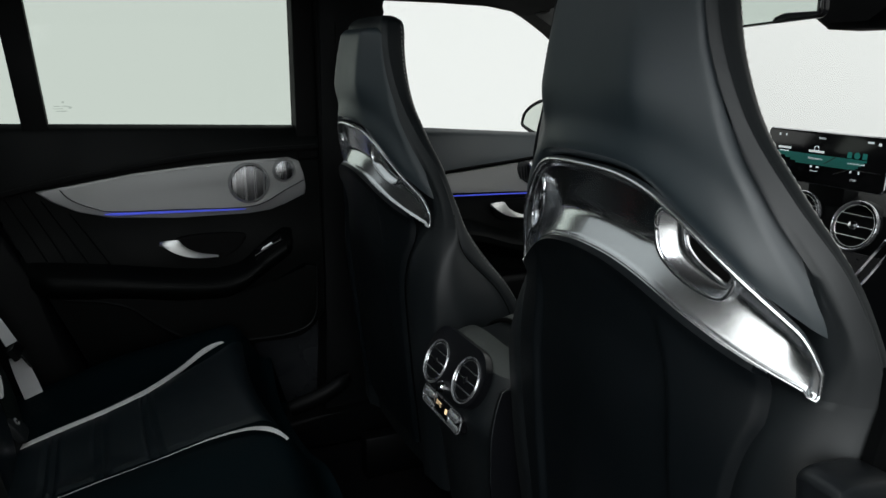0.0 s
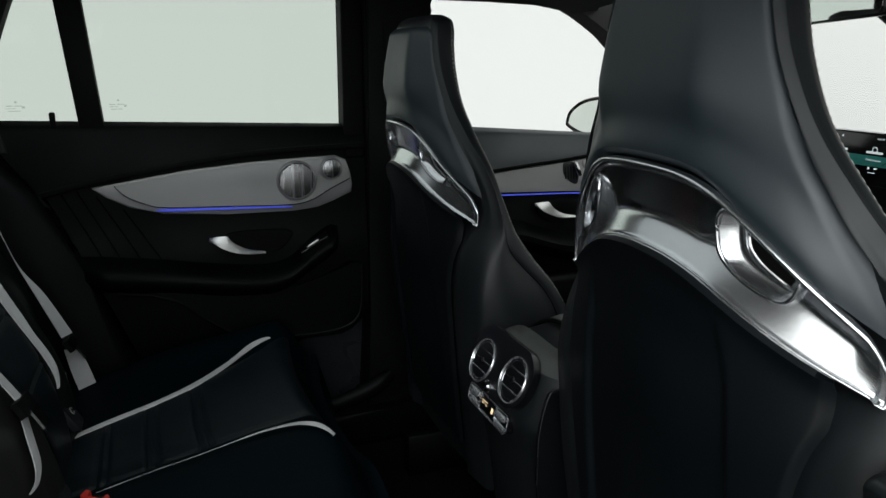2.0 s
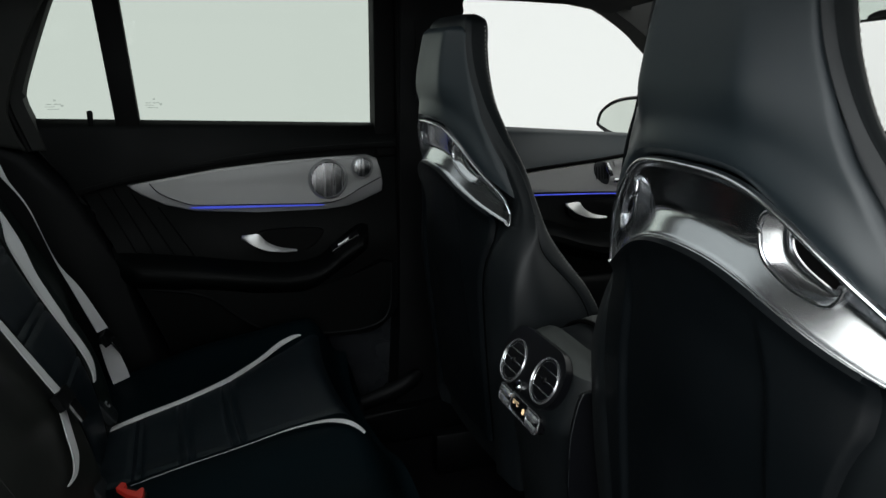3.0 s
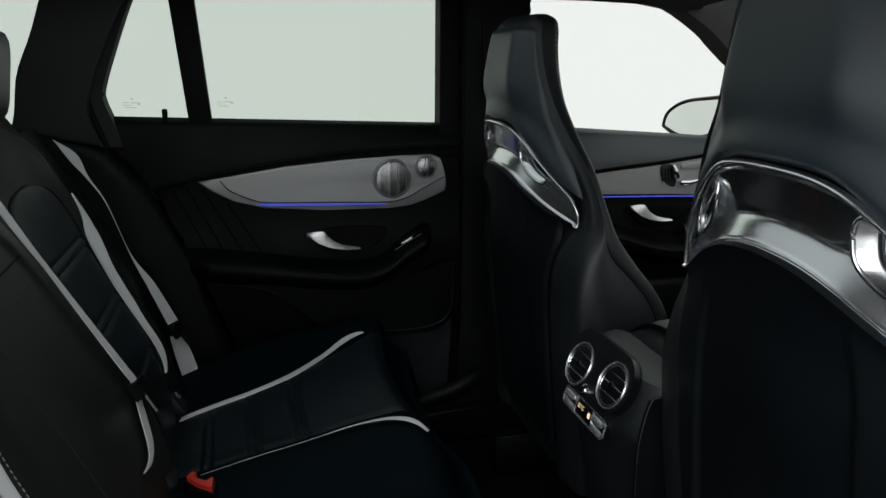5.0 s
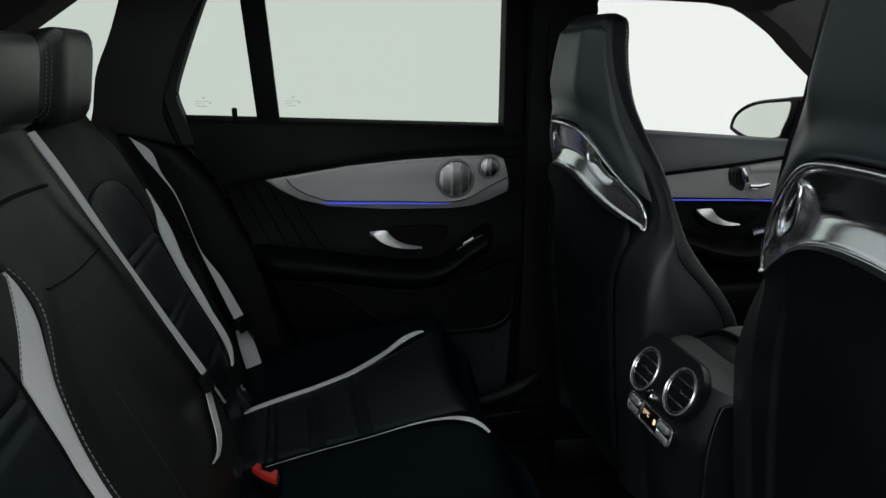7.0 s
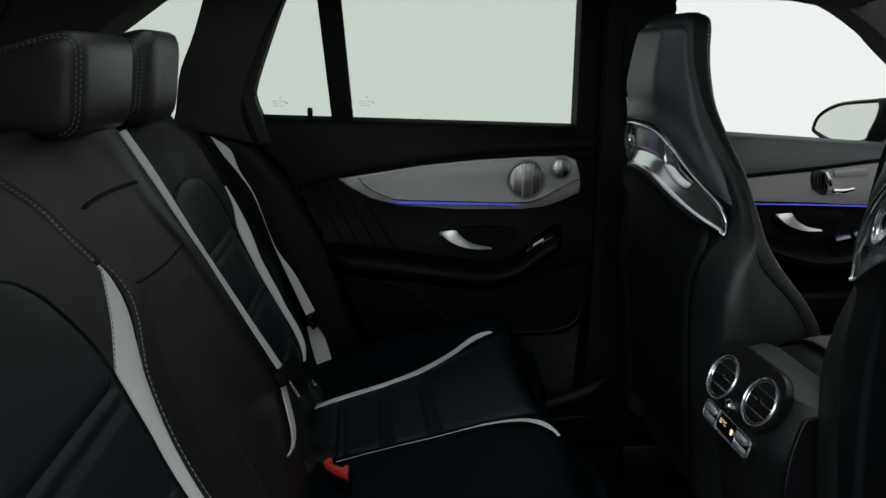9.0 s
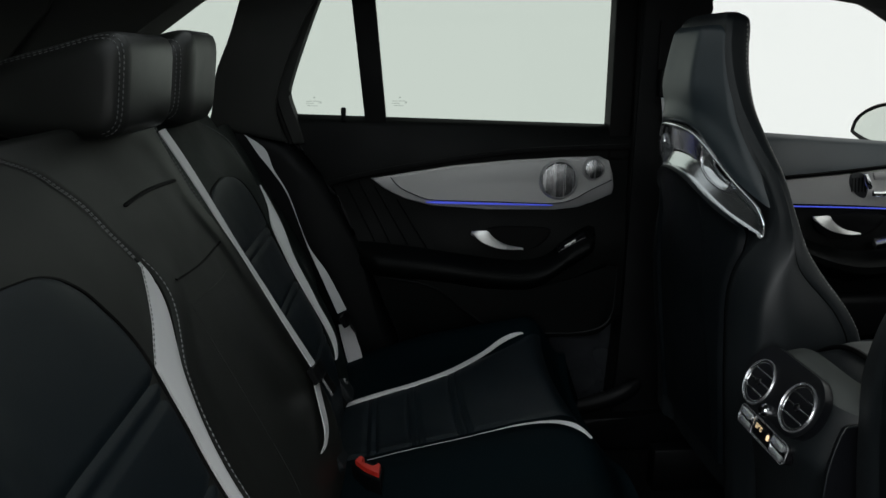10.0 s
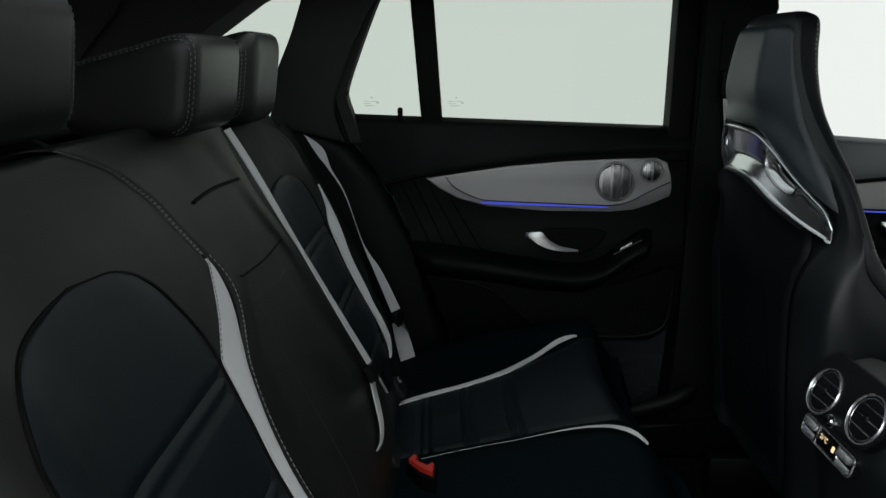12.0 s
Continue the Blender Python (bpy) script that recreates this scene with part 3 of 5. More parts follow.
for xa, za, xb, zb in ((-0.214, 0.649, -0.140, 0.492), (-0.185, 0.654, -0.105, 0.488), (-0.150, 0.643, -0.062, 0.482), (-0.10, 0.612, -0.02, 0.478)):
    pl = [(xa + (xb - xa) * t, panel_y(za + (zb - za) * t) - 0.001, za + (zb - za) * t) for t in np.linspace(0, 1, 12)]
    part("pleat_seam", tube(pl, 0.0028, 6, flat=0.5), DOOR_LEATHER, rear_door)

# window frame of the rear door
glass = part("door_window", plate(xz([(-0.155, 0.76), (-0.155, 0.80), (-0.185, 1.075), (0.40, 1.075), (0.395, 0.76)], 0.797), (0, 0.004, 0)), WINDOW_TINT, rear_door, "tinted side window, closed", False)
glass.visible_shadow = False
quarter = part("quarter_window", plate(xz([(-0.34, 0.76), (-0.34, 0.86), (-0.26, 1.075), (-0.17, 1.075), (-0.14, 0.76)], 0.797), (0, 0.004, 0)), WINDOW_TINT, rear_door, "tinted fixed corner window", False)
quarter.visible_shadow = False
part("window_divider", plate(xz([(-0.167, 0.775), (-0.193, 1.07), (-0.142, 1.07), (-0.120, 0.775)], 0.775), (0, 0.035, 0), 0.004), RUBBER, rear_door, "black bar between the windows")
part("frame_front", plate(xz([(0.379, 0.70), (0.379, 0.777), (0.381, 1.07), (0.432, 1.07), (0.430, 0.70)], 0.760), (0, 0.05, 0), 0.008, 3), RUBBER, rear_door)
part("frame_seal", tube([(0.434, 0.750, z) for z in np.linspace(0.25, 1.06, 12)], 0.008, 8), RUBBER, rear_door)
FR = curve_through([(-0.30, 0.74), (-0.318, 0.80), (-0.329, 0.835), (-0.328, 0.862), (-0.30, 0.94), (-0.267, 1.022), (-0.245, 1.07)], 24)
FRo = curve_through([(-0.275, 1.07), (-0.297, 1.02), (-0.335, 0.935), (-0.362, 0.865), (-0.363, 0.83), (-0.352, 0.79), (-0.335, 0.74)], 24)
part("frame_rear", plate(xz(FR + FRo, 0.755), (0, 0.05, 0), 0.006, 3), PILLAR, rear_door)
part("frame_rear_seal", tube([(x + 0.004, 0.752, z) for x, z in FRo], 0.007, 8), RUBBER, rear_door)
part("lock_pin", turned([(0.0052, 0), (0.0052, 0.012), (0.006, 0.016), (0.006, 0.026), (0.0045, 0.029), (0, 0.030)], (-0.215, 0.775, 0.788), (0, 0, 1), 12), PLASTIC, rear_door, "black lock pin")


def glass_print(cx, cz, parent):
    """Small unreadable maker's print: bars on the glass."""
    bm = bmesh.new()
    for dx, dz, w, h in ((0, 0.012, 0.005, 0.004), (-0.012, 0.004, 0.012, 0.0022), (0.004, 0.004, 0.014, 0.0022), (-0.010, -0.001, 0.018, 0.0018), (0.013, 0.001, 0.006, 0.005), (-0.004, -0.006, 0.022, 0.002)):
        vs = [bm.verts.new((cx + dx + sx * w / 2, 0.7955, cz + dz + sz * h / 2)) for sx, sz in ((-1, -1), (1, -1), (1, 1), (-1, 1))]
        bm.faces.new(vs)
    part("glass_print", bm, PRINT, parent, smooth=False)


glass_print(-0.090, 0.826, rear_door)
glass_print(-0.280, 0.826, rear_door)

# front door
front_door = thing("front_door", "closed front door, black leather with silver trim and blue light line", "car door", (0.9, 0.78, 0.26))
FSEAM = [(0.55, 0.632), (0.775, 0.660), (0.954, 0.677), (1.132, 0.697), (1.45, 0.715)]


def fdoor_upper(u, v):
    x = 0.56 + 0.90 * u
    zs, zt = table(FSEAM, x)[0], 0.752 - 0.073 * (x - 0.754)
    return x, 0.750 + 0.032 * v ** 1.5 + 0.016 * max(0, v - 0.85) ** 2 / 0.0225, zs + (zt + 0.004 - zs) * v


def fdoor_lower(u, v):
    x = 0.58 + 0.90 * u
    zt = table(FSEAM, x)[0]
    z = 0.25 + (zt - 0.25) * v
    return x, panel_y(z), z


part("door_panel", sheet(fdoor_lower, 20, 20, 0.02, (0, -1, 0)), DOOR_LEATHER, front_door)
# paler seat shell material here stands in for window light on the door leather
part("upper_panel", sheet(fdoor_upper, 24, 14, 0.018, (0, -1, 0)), SHELL, front_door, "black leather below the window")
part("seam_piping", tube([(x, 0.755, table(FSEAM, x)[0] - 0.004) for x in np.linspace(0.57, 1.4, 30)], 0.004, 6), RUBBER, front_door)
F_IN = [(x, table(FSEAM, x)[0] - 0.012) for x in np.linspace(0.62, 1.35, 16)] + [(1.38, 0.64), (1.30, 0.59), (1.086, 0.583), (0.971, 0.590), (0.808, 0.596), (0.66, 0.602)]
part("trim_inlay", plate(xz(F_IN, 0.756), (0, 0.012, 0), 0.003), ALU, front_door, "matte silver woven metal trim")
part("light_strip", tube([(x, 0.7555, 0.590 - 0.06 * max(0, x - 0.9) ** 2 - 0.03 * (x - 0.8)) for x in np.linspace(0.66, 1.3, 24)], 0.0022, 8, flat=0.8), BLUE_LIGHT, front_door, "glowing blue ambient light line")
F_REC = [(x * 1.05 + 0.785 - 0.007, z + 0.024) for x, z in RECESS]
part("handle_recess", plate(xz(F_REC, 0.7485), (0, 0.01, 0), 0.003), PLASTIC, front_door)
lever(front_door, 0.795, 0.026)
FARM = [(0.62, 0.53, 0.50), (0.813, 0.503, 0.478), (0.90, 0.475, 0.452), (0.971, 0.461, 0.435), (1.04, 0.465, 0.44), (1.096, 0.483, 0.458), (1.20, 0.52, 0.50)]


def farm_section(x):
    t, b = table(FARM, x)
    d = 0.06
    return [(x, 0.770, t + 0.030), (x, 0.755 - d * 0.35, t + 0.012), (x, 0.760 - d * 0.85, t + 0.003), (x, 0.760 - d, t - 0.006), (x, 0.760 - d, b + 0.004), (x, 0.760 - d * 0.85, b - 0.006), (x, 0.770, b - 0.035)]


part("armrest", loft([farm_section(x) for x in np.linspace(0.62, 1.2, 30)]), DOOR_LEATHER, front_door, "padded black leather armrest")
part("door_pocket", box(0.64, 0.715, 0.27, 1.30, 0.77, 0.38, 0.02, 3), PLASTIC, front_door)
for i in range(2):
    part("window_switch", plate([(1.005 + i * 0.045, 0.712, 0.505 + i * 0.010), (1.04 + i * 0.045, 0.712, 0.512 + i * 0.010), (1.045 + i * 0.045, 0.735, 0.522 + i * 0.01), (1.01 + i * 0.045, 0.735, 0.515 + i * 0.01)], (0, 0.002, -0.012), 0.002), CHROME, front_door, "satin chrome window switch")
ctrl = part("seat_control_plate", plate(xz(curve_through([(0.949, 0.664), (0.977, 0.665), (0.991, 0.636), (0.989, 0.609), (0.969, 0.614), (0.949, 0.637)], 24, True), 0.7535), (0, 0.008, 0), 0.001), PLASTIC_GREY, front_door, "dark ribbed seat adjustment panel")
for k in range(5):
    part("panel_rib", tube([(0.951 + 0.008 * k, 0.7525, 0.655), (0.954 + 0.008 * k, 0.7525, 0.622)], 0.0012, 6), RUBBER, ctrl)
part("memory_buttons", plate(xz([(1.0, 0.667), (1.084, 0.672), (1.087, 0.653), (1.005, 0.651)], 0.7515), (0, 0.004, 0), 0.002), ALU_RIM, ctrl, "silver memory buttons")
part("seat_control", tube([(0.976, 0.745, 0.666), (0.982, 0.743, 0.648), (0.990, 0.743, 0.632)], [0.005, 0.008, 0.006], 10), CHROME_BRIGHT, ctrl, "chrome seat adjuster")
part("seat_control", tube([(0.998, 0.744, 0.620), (1.02, 0.743, 0.619), (1.050, 0.744, 0.624)], [0.007, 0.008, 0.005], 10), CHROME_BRIGHT, ctrl, "chrome seat adjuster")

# outside mirror
wing = thing("wing_mirror", "dark outside mirror with an oval glass", "mirror", (1.24, 0.98, 0.70))
OVAL = curve_through([(1.155, 0.716), (1.166, 0.733), (1.140, 0.771), (1.055, 0.806), (0.914, 0.824), (0.862, 0.826), (0.862, 0.79), (0.888, 0.741), (0.914, 0.711), (1.06, 0.696)], 40, True)
c_m = (1.01, 0.760)
rings = []
for k, (s, dx) in enumerate(((0.86, 0.016), (0.90, 0.0), (0.99, -0.005), (1.07, 0.002), (1.11, 0.05), (0.95, 0.09), (0.6, 0.12), (0.15, 0.13))):
    rings.append([(1.18 + dx, c_m[0] + (y - c_m[0]) * s * 0.93, c_m[1] + (z - c_m[1]) * s * 0.93) for y, z in OVAL])
part("mirror_housing", loft(rings), PLASTIC, wing)
part("mirror_glass", plate([(1.187 - 0.05 * (y - c_m[0]), c_m[0] + (y - c_m[0]) * 0.85, c_m[1] + (z - c_m[1]) * 0.85) for y, z in OVAL], (0.004, 0, 0)), MIRROR_TINT, wing, "oval mirror glass", False)
part("mirror_foot", box(1.20, 0.80, 0.70, 1.26, 0.95, 0.735, 0.012), PAINT, wing)

# ---- front seats ----
# z, half width, rear face at the middle, rear face at the edge, front edge
SEAT = [(0.18, 0.235, 0.460, 0.476, 0.60), (0.30, 0.250, 0.438, 0.474, 0.63), (0.40, 0.255, 0.425, 0.462, 0.632), (0.50, 0.256, 0.412, 0.454, 0.618),
        (0.55, 0.256, 0.406, 0.453, 0.592), (0.60, 0.254, 0.400, 0.464, 0.552), (0.65, 0.250, 0.395, 0.482, 0.518), (0.70, 0.240, 0.391, 0.477, 0.498),
        (0.75, 0.220, 0.388, 0.464, 0.486), (0.80, 0.182, 0.387, 0.446, 0.474), (0.85, 0.147, 0.388, 0.432, 0.463), (0.90, 0.125, 0.392, 0.423, 0.459),
        (0.94, 0.114, 0.398, 0.420, 0.459), (0.970, 0.107, 0.405, 0.422, 0.461), (0.986, 0.097, 0.414, 0.426, 0.459), (0.994, 0.072, 0.425, 0.431, 0.452)]


# where the seam of the side panel runs, from the rear edge (0) to the front edge (1)
SIDE_SEAM = [(0.18, 0.84), (0.40, 0.83), (0.50, 0.82), (0.55, 0.78), (0.58, 0.68), (0.60, 0.56), (0.63, 0.32), (0.655, 0.16), (0.70, 0.12), (1.0, 0.12)]


def seat_rear(y, z):
    w, rc, re, f = table(SEAT, z)
    a = abs(y) / w
    return rc + (re - rc) * a ** 2


def shell_half(z):
    """Half width of the back shell, out to the groove beside the bolster."""
    w = table(SEAT, z)[0]
    return min(0.925 * w, table([(0.18, 0.148), (0.45, 0.164), (0.561, 0.171), (0.61, 0.180), (0.64, 0.193), (0.668, 0.209), (0.690, 0.2170), (0.709, 0.2145), (0.733, 0.203), (0.76, 0.187), (0.781, 0.173), (0.808, 0.157), (0.833, 0.142), (0.861, 0.129), (0.921, 0.112), (0.964, 0.098), (0.99, 0.08)], z)[0])


def seat_ring(z):
    w, rc, re, f = table(SEAT, z)
    pts = []
    edge = shell_half(z) / w
    for a, k in ((-min(edge + 0.050, 0.962), -0.08), (-edge - 0.014, 0.38), (-edge + 0.02, 0.55), (-edge + 0.06, 1), (-0.5, 1), (-0.25, 1), (0, 1), (0.25, 1), (0.5, 1), (edge - 0.06, 1), (edge - 0.02, 0.55), (edge + 0.014, 0.38), (min(edge + 0.050, 0.962), -0.08)):
        deep = (0.014 + 0.034 * smoothstep(0.64, 0.68, z) * smoothstep(0.86, 0.82, z) * smoothstep(0.205, 0.165, abs(a) * w)) * (1 - 0.8 * smoothstep(0.945, 0.975, z))
        pts.append((seat_rear(a * w, z) + deep * k, a * w, z))
    a0 = min(edge + 0.050, 0.962)
    gap = [a0 + (0.968 - a0) * p for p in (0.45, 0.85)]
    pts = [(seat_rear(a * w, z), -a * w, z) for a in reversed(gap)] + pts + [(seat_rear(a * w, z), a * w, z) for a in gap]
    # side panel, sewn seam, rolled edge
    k = table(SIDE_SEAM, z)[0]
    side = [(re + 0.004 + (f - re - 0.004) * p, q * w) for p, q in
            ((0.0, 0.982), (0.35 * k, 0.995), (0.88 * k, 0.998), (k, 0.997 - 0.015 * smoothstep(0.70, 0.64, z)), (k + 0.16 * (1 - k), 0.997), (k + 0.45 * (1 - k), 1.0), (k + 0.78 * (1 - k), 0.972))] + [(f, 0.905 * w), (f - 0.003, 0.80 * w)]
    pts += [(x, y, z) for x, y in side]
    dip = min(0.035, (f - rc) * 0.3)
    for a in (0.6, 0.35, 0.0, -0.35, -0.6):
        pts.append((f - dip * (1 - (abs(a) / 0.75) ** 2), a * w, z))
    pts += [(x, -y, z) for x, y in reversed(side)]
    return pts


def arch_top(y):
    s = abs(y) - 0.078
    return 0.814 - 0.845 * (math.log1p(math.exp(55 * s)) / 55)


def arch_low(y):
    s = abs(y) - 0.055
    return 0.740 - 0.60 * (math.log1p(math.exp(50 * s)) / 50) + 1.1 * max(0.0, abs(y) - 0.10) ** 2


def build_front_seat(at, outer, label):
    seat = thing("front_seat", label, "car seat", (0.5, 0, 0.10), "front seats")
    zs = list(np.linspace(0.18, 0.945, 110)) + list(np.linspace(0.955, 0.994, 10))
    body = part("backrest", loft([seat_ring(z) for z in zs[68:]]), LEATHER, seat, sharp=75)
    part("side_bolster", loft([seat_ring(z) for z in zs[:69]]), LEATHER, seat, sharp=75)
    # stitching along the outer bolster
    for s in (-1, 1):
        path = []
        for z in np.linspace(0.40, 0.985, 70):
            w, rc, re, f = table(SEAT, z)
            k = table(SIDE_SEAM, z)[0]
            path.append((re + (f - re) * (k + 0.78 * (1 - k)), s * w * 0.974, z))
        part("stitching", stitches(path, 0.0045, 0.0030, 0.0007, (0.3, s, 0), 0.0003), STITCH_GREY, body)
        sewn = []
        for z in np.linspace(0.40, 0.68, 50):
            w, rc, re, f = table(SEAT, z)
            k = table(SIDE_SEAM, z)[0]
            sewn.append((re + 0.004 + (f - re - 0.004) * k, s * w * (0.9975 - 0.015 * smoothstep(0.70, 0.64, z)), z))
        part("side_seam", tube(sewn, 0.0013, 6), RUBBER, body)

    # upper back shell, above the bezel, with two long creases
    def shell_up(u, v):
        q = 2 * u - 1
        zt = 0.974
        z = 0.82 + (zt - 0.82) * v
        for _ in range(16):
            y = q * (shell_half(z) + 0.003)
            zb = arch_top(y) + 0.002
            z = zb + (zt - zb) * v
        y = q * (shell_half(z) + 0.003)
        # a flat middle between two creases, a slanting facet on either side
        crease, half = 0.063 + 0.09 * (0.95 - z), shell_half(z)
        level = seat_rear(0.0, z) - 0.008
        d = abs(y) - crease
        fall = 0.0035 * math.log1p(math.exp(min(d / 0.0035, 60)))
        facet = level + (seat_rear(half, z) + 0.002 - level) * fall / max(half - crease, 0.012)
        plain = seat_rear(y, z) - 0.001
        k = smoothstep(0.815, 0.885, z)
        edge = 0.008 * smoothstep(0.93, 1.0, abs(q)) ** 1.8 + 0.006 * smoothstep(0.95, 1.0, v)
        lip = 0.006 * (1 - smoothstep(0.06, 0.24, v)) * (1 - smoothstep(0.84, 1.0, abs(q))) - 0.008 * (1 - smoothstep(0.0, 0.055, v)) ** 1.5 * (1 - 0.75 * smoothstep(0.35, 0.7, abs(q)))
        sink = 0.005 * (1 - smoothstep(0.0, 0.3, v)) * smoothstep(0.80, 1.0, abs(q))
        return plain + (facet - plain) * k - lip + edge + sink, y, z
    for s in (-1, 1):
        groove = [Vector(shell_up(0.5 + 0.5 * s, v)) + Vector((0.0035, s * 0.0015, 0)) for v in np.linspace(0.02, 0.97, 50)]
        part("shell_groove", tube(groove, 0.0024, 8), RUBBER, seat)
    part("back_shell", sheet(shell_up, 120, 44, 0.014, (-1, 0, 0)), SHELL, seat, "smooth black upper back panel")

    # chrome bezel: a hollow band with a raised rim all round
    def bezel_x(y, z, zt, zb, h):
        """A flat lower slope that looks up, a crease, and an upper slope that hangs over."""
        t = (z - (zt + zb) / 2) / max(h, 1e-4) + 0.5
        dt, db, de = (1 - t) * h, t * h, 0.2185 - abs(y)
        zm = zb + (0.34 + 0.22 * smoothstep(0.06, 0.13, abs(y))) * h
        low, top = seat_rear(y, zb), seat_rear(y, zt)
        slope = 0.56 - 0.22 * smoothstep(0.08, 0.16, abs(y))
        crease = low + slope * (zm - zb)
        under = top + (crease - top) * (zt - z) / max(zt - zm, 1e-4)
        over = low + slope * (z - zb)
        # the deeper of both slopes bounds the hollow, rounded where they meet
        k = 0.0022
        deep = -k * math.log(math.exp(-(over - low) / k) + math.exp(-(under - low) / k)) + low
        rim = 0.0045 * (1 - smoothstep(0.005, 0.010, min(dt, de))) + 0.002 * (1 - smoothstep(0.001, 0.005, db))
        ends = smoothstep(0.0, 0.030, de)
        return (seat_rear(y, z) + 0.001) * (1 - ends) + (deep + 0.001) * ends - 0.003 - rim

    def bezel_ends(y):
        zt, zb = arch_top(y), arch_low(y)
        zt -= 0.016 * max(0.0, (abs(y) - 0.200) / 0.0185) ** 2.2
        return zt, zb, zt - zb

    def bezel(u, v):
        y = (2 * u - 1) * 0.2185
        zt, zb, h = bezel_ends(y)
        z = (zt + zb) / 2 + h * (0.5 - v)
        return bezel_x(y, z, zt, zb, h), y, z
    # belt slots in both shoulders go through it
    SLOT = curve_through([(0.091, 0.780), (0.090, 0.764), (0.095, 0.746), (0.112, 0.731), (0.130, 0.722), (0.144, 0.719), (0.152, 0.726), (0.154, 0.740), (0.140, 0.758), (0.124, 0.773), (0.110, 0.783), (0.099, 0.785)], 40, True)
    HOLE = curve_through([(0.111, 0.770), (0.112, 0.762), (0.115, 0.754), (0.123, 0.745), (0.134, 0.737), (0.144, 0.731), (0.1475, 0.734), (0.1475, 0.741), (0.140, 0.752), (0.130, 0.760), (0.121, 0.767), (0.115, 0.771)], 40, True)

    def in_slot(py, pz):
        inside = False
        for (ay, az), (by, bz) in zip(SLOT, SLOT[1:] + SLOT[:1]):
            if (az > pz) != (bz > pz) and py < (by - ay) * (pz - az) / (bz - az) + ay:
                inside = not inside
        return inside
    bz = sheet(bezel, 180, 64, 0.004, (-1, 0, 0))
    cut = [f for f in bz.faces if in_slot(abs(f.calc_center_median().y), f.calc_center_median().z)]
    bmesh.ops.delete(bz, geom=cut, context="FACES")
    bez = part("back_bezel", bz, BEZEL, seat, "satin chrome arched bezel")
    rim = [Vector(bezel(u, 0.03)) + Vector((-0.0005, 0, 0)) for u in np.linspace(0.0, 1.0, 240)]
    rim += [Vector(bezel(1.0, v)) + Vector((-0.0005, 0, 0)) for v in np.linspace(0.08, 0.92, 16)]
    rim += [Vector(bezel(u, 0.97)) + Vector((-0.0005, 0, 0)) for u in np.linspace(1.0, 0.0, 240)]
    rim += [Vector(bezel(0.0, v)) + Vector((-0.0005, 0, 0)) for v in np.linspace(0.92, 0.08, 16)]
    part("bezel_rim", tube(rim, [0.0024] * 256 + [0.0014] * 240 + [0.0018] * 16, 10, True), RIM_CHROME, bez, "thin bright chrome rim")

    for s in (-1, 1):
        ring, hole = [], []
        for (py, pz), (hy, hz) in zip(SLOT, HOLE):
            ring.append(Vector((seat_rear(py, pz) + 0.002, s * py, pz)))
            hole.append(Vector((seat_rear(hy, hz) + 0.009, s * hy, hz)))

        def skirt(u, v, ring=ring):
            return ring[round(u * 40) % 40] + Vector((0.026 * v, 0, 0))
        part("slot_wall", sheet(skirt, 40, 3, 0.0015, (-1, 0, 0)), BEZEL, bez)
        part("slot_frame", tube(ring, 0.0024, 10, True), CHROME, bez, "chrome frame of the belt slot")

        def dish(u, v, ring=ring, hole=hole):
            k = round(u * 40) % 40
            p = ring[k].lerp(hole[k], v)
            return p + Vector((0.006 * math.sin(math.pi * v), 0, 0))
        part("slot_dish", sheet(dish, 40, 10, 0.002, (-1, 0, 0)), CHROME, bez)
        part("slot_edge", tube(hole, 0.0016, 8, True), CHROME, bez)
        part("slot_opening", plate([p + Vector((0.0012, 0, 0)) for p in hole], (0.004, 0, 0)), RUBBER, bez, "dark belt slot")

    # lower back panel
    def panel_low(u, v):
        q = 2 * u - 1
        zl = 0.24
        z = 0.7 - 0.46 * v
        for _ in range(3):
            y = q * min(shell_half(z), 0.186)
            zt = arch_low(y) - 0.003
            z = zt + (zl - zt) * v
        rimw = 0.006 * (1 - smoothstep(0.0, 0.03, v))
        inner = table([(0.24, 0.128), (0.45, 0.120), (0.533, 0.115), (0.632, 0.108), (0.72, 0.090)], z)[0]
        low = smoothstep(0.0, 0.15, v)
        fold = (0.008 * (1 - smoothstep(inner - 0.006, inner + 0.003, abs(y)))) * low
        edge = 0.006 * smoothstep(0.95, 1.0, abs(q)) ** 2
        return seat_rear(y, z) - 0.004 - rimw + fold + edge, y, z
    part("lower_back_panel", sheet(panel_low, 130, 44, 0.016, (-1, 0, 0)), PANEL_LEATHER, seat, "black leather lower back panel")

    # seat cushion and base
    def cushion(u, v):
        x, y = 0.60 + 0.47 * u, (2 * v - 1) * 0.26
        a = abs(2 * v - 1)
        z = 0.245 + 0.03 * u + 0.05 * smoothstep(0.55, 0.85, a) - 0.10 * smoothstep(0.9, 1.0, a) - 0.10 * smoothstep(0.88, 1.0, u) ** 2
        return x, y, z
    cu = part("seat_cushion", sheet(cushion, 24, 30, 0.12, (0, 0, 1)), LEATHER, seat)
    for s in (-1, 1):
        lo = [(x, s * 0.150, 0.257 + 0.064 * (x - 0.6)) for x in np.linspace(0.62, 1.02, 8)]
        hi = [(x, s * (0.165 + 0.01 * k), 0.267 + 0.064 * (x - 0.6)) for k, x in enumerate(np.linspace(0.62, 1.02, 8))]
        part("white_stripe", strip(lo, hi, 0.003, (0, 0, 1), 0.016), GREY_LEATHER, cu, "white leather stripe")
    part("seat_base", box(0.52, -0.22, 0.10, 1.02, 0.22, 0.26, 0.03, 3), PLASTIC, seat)
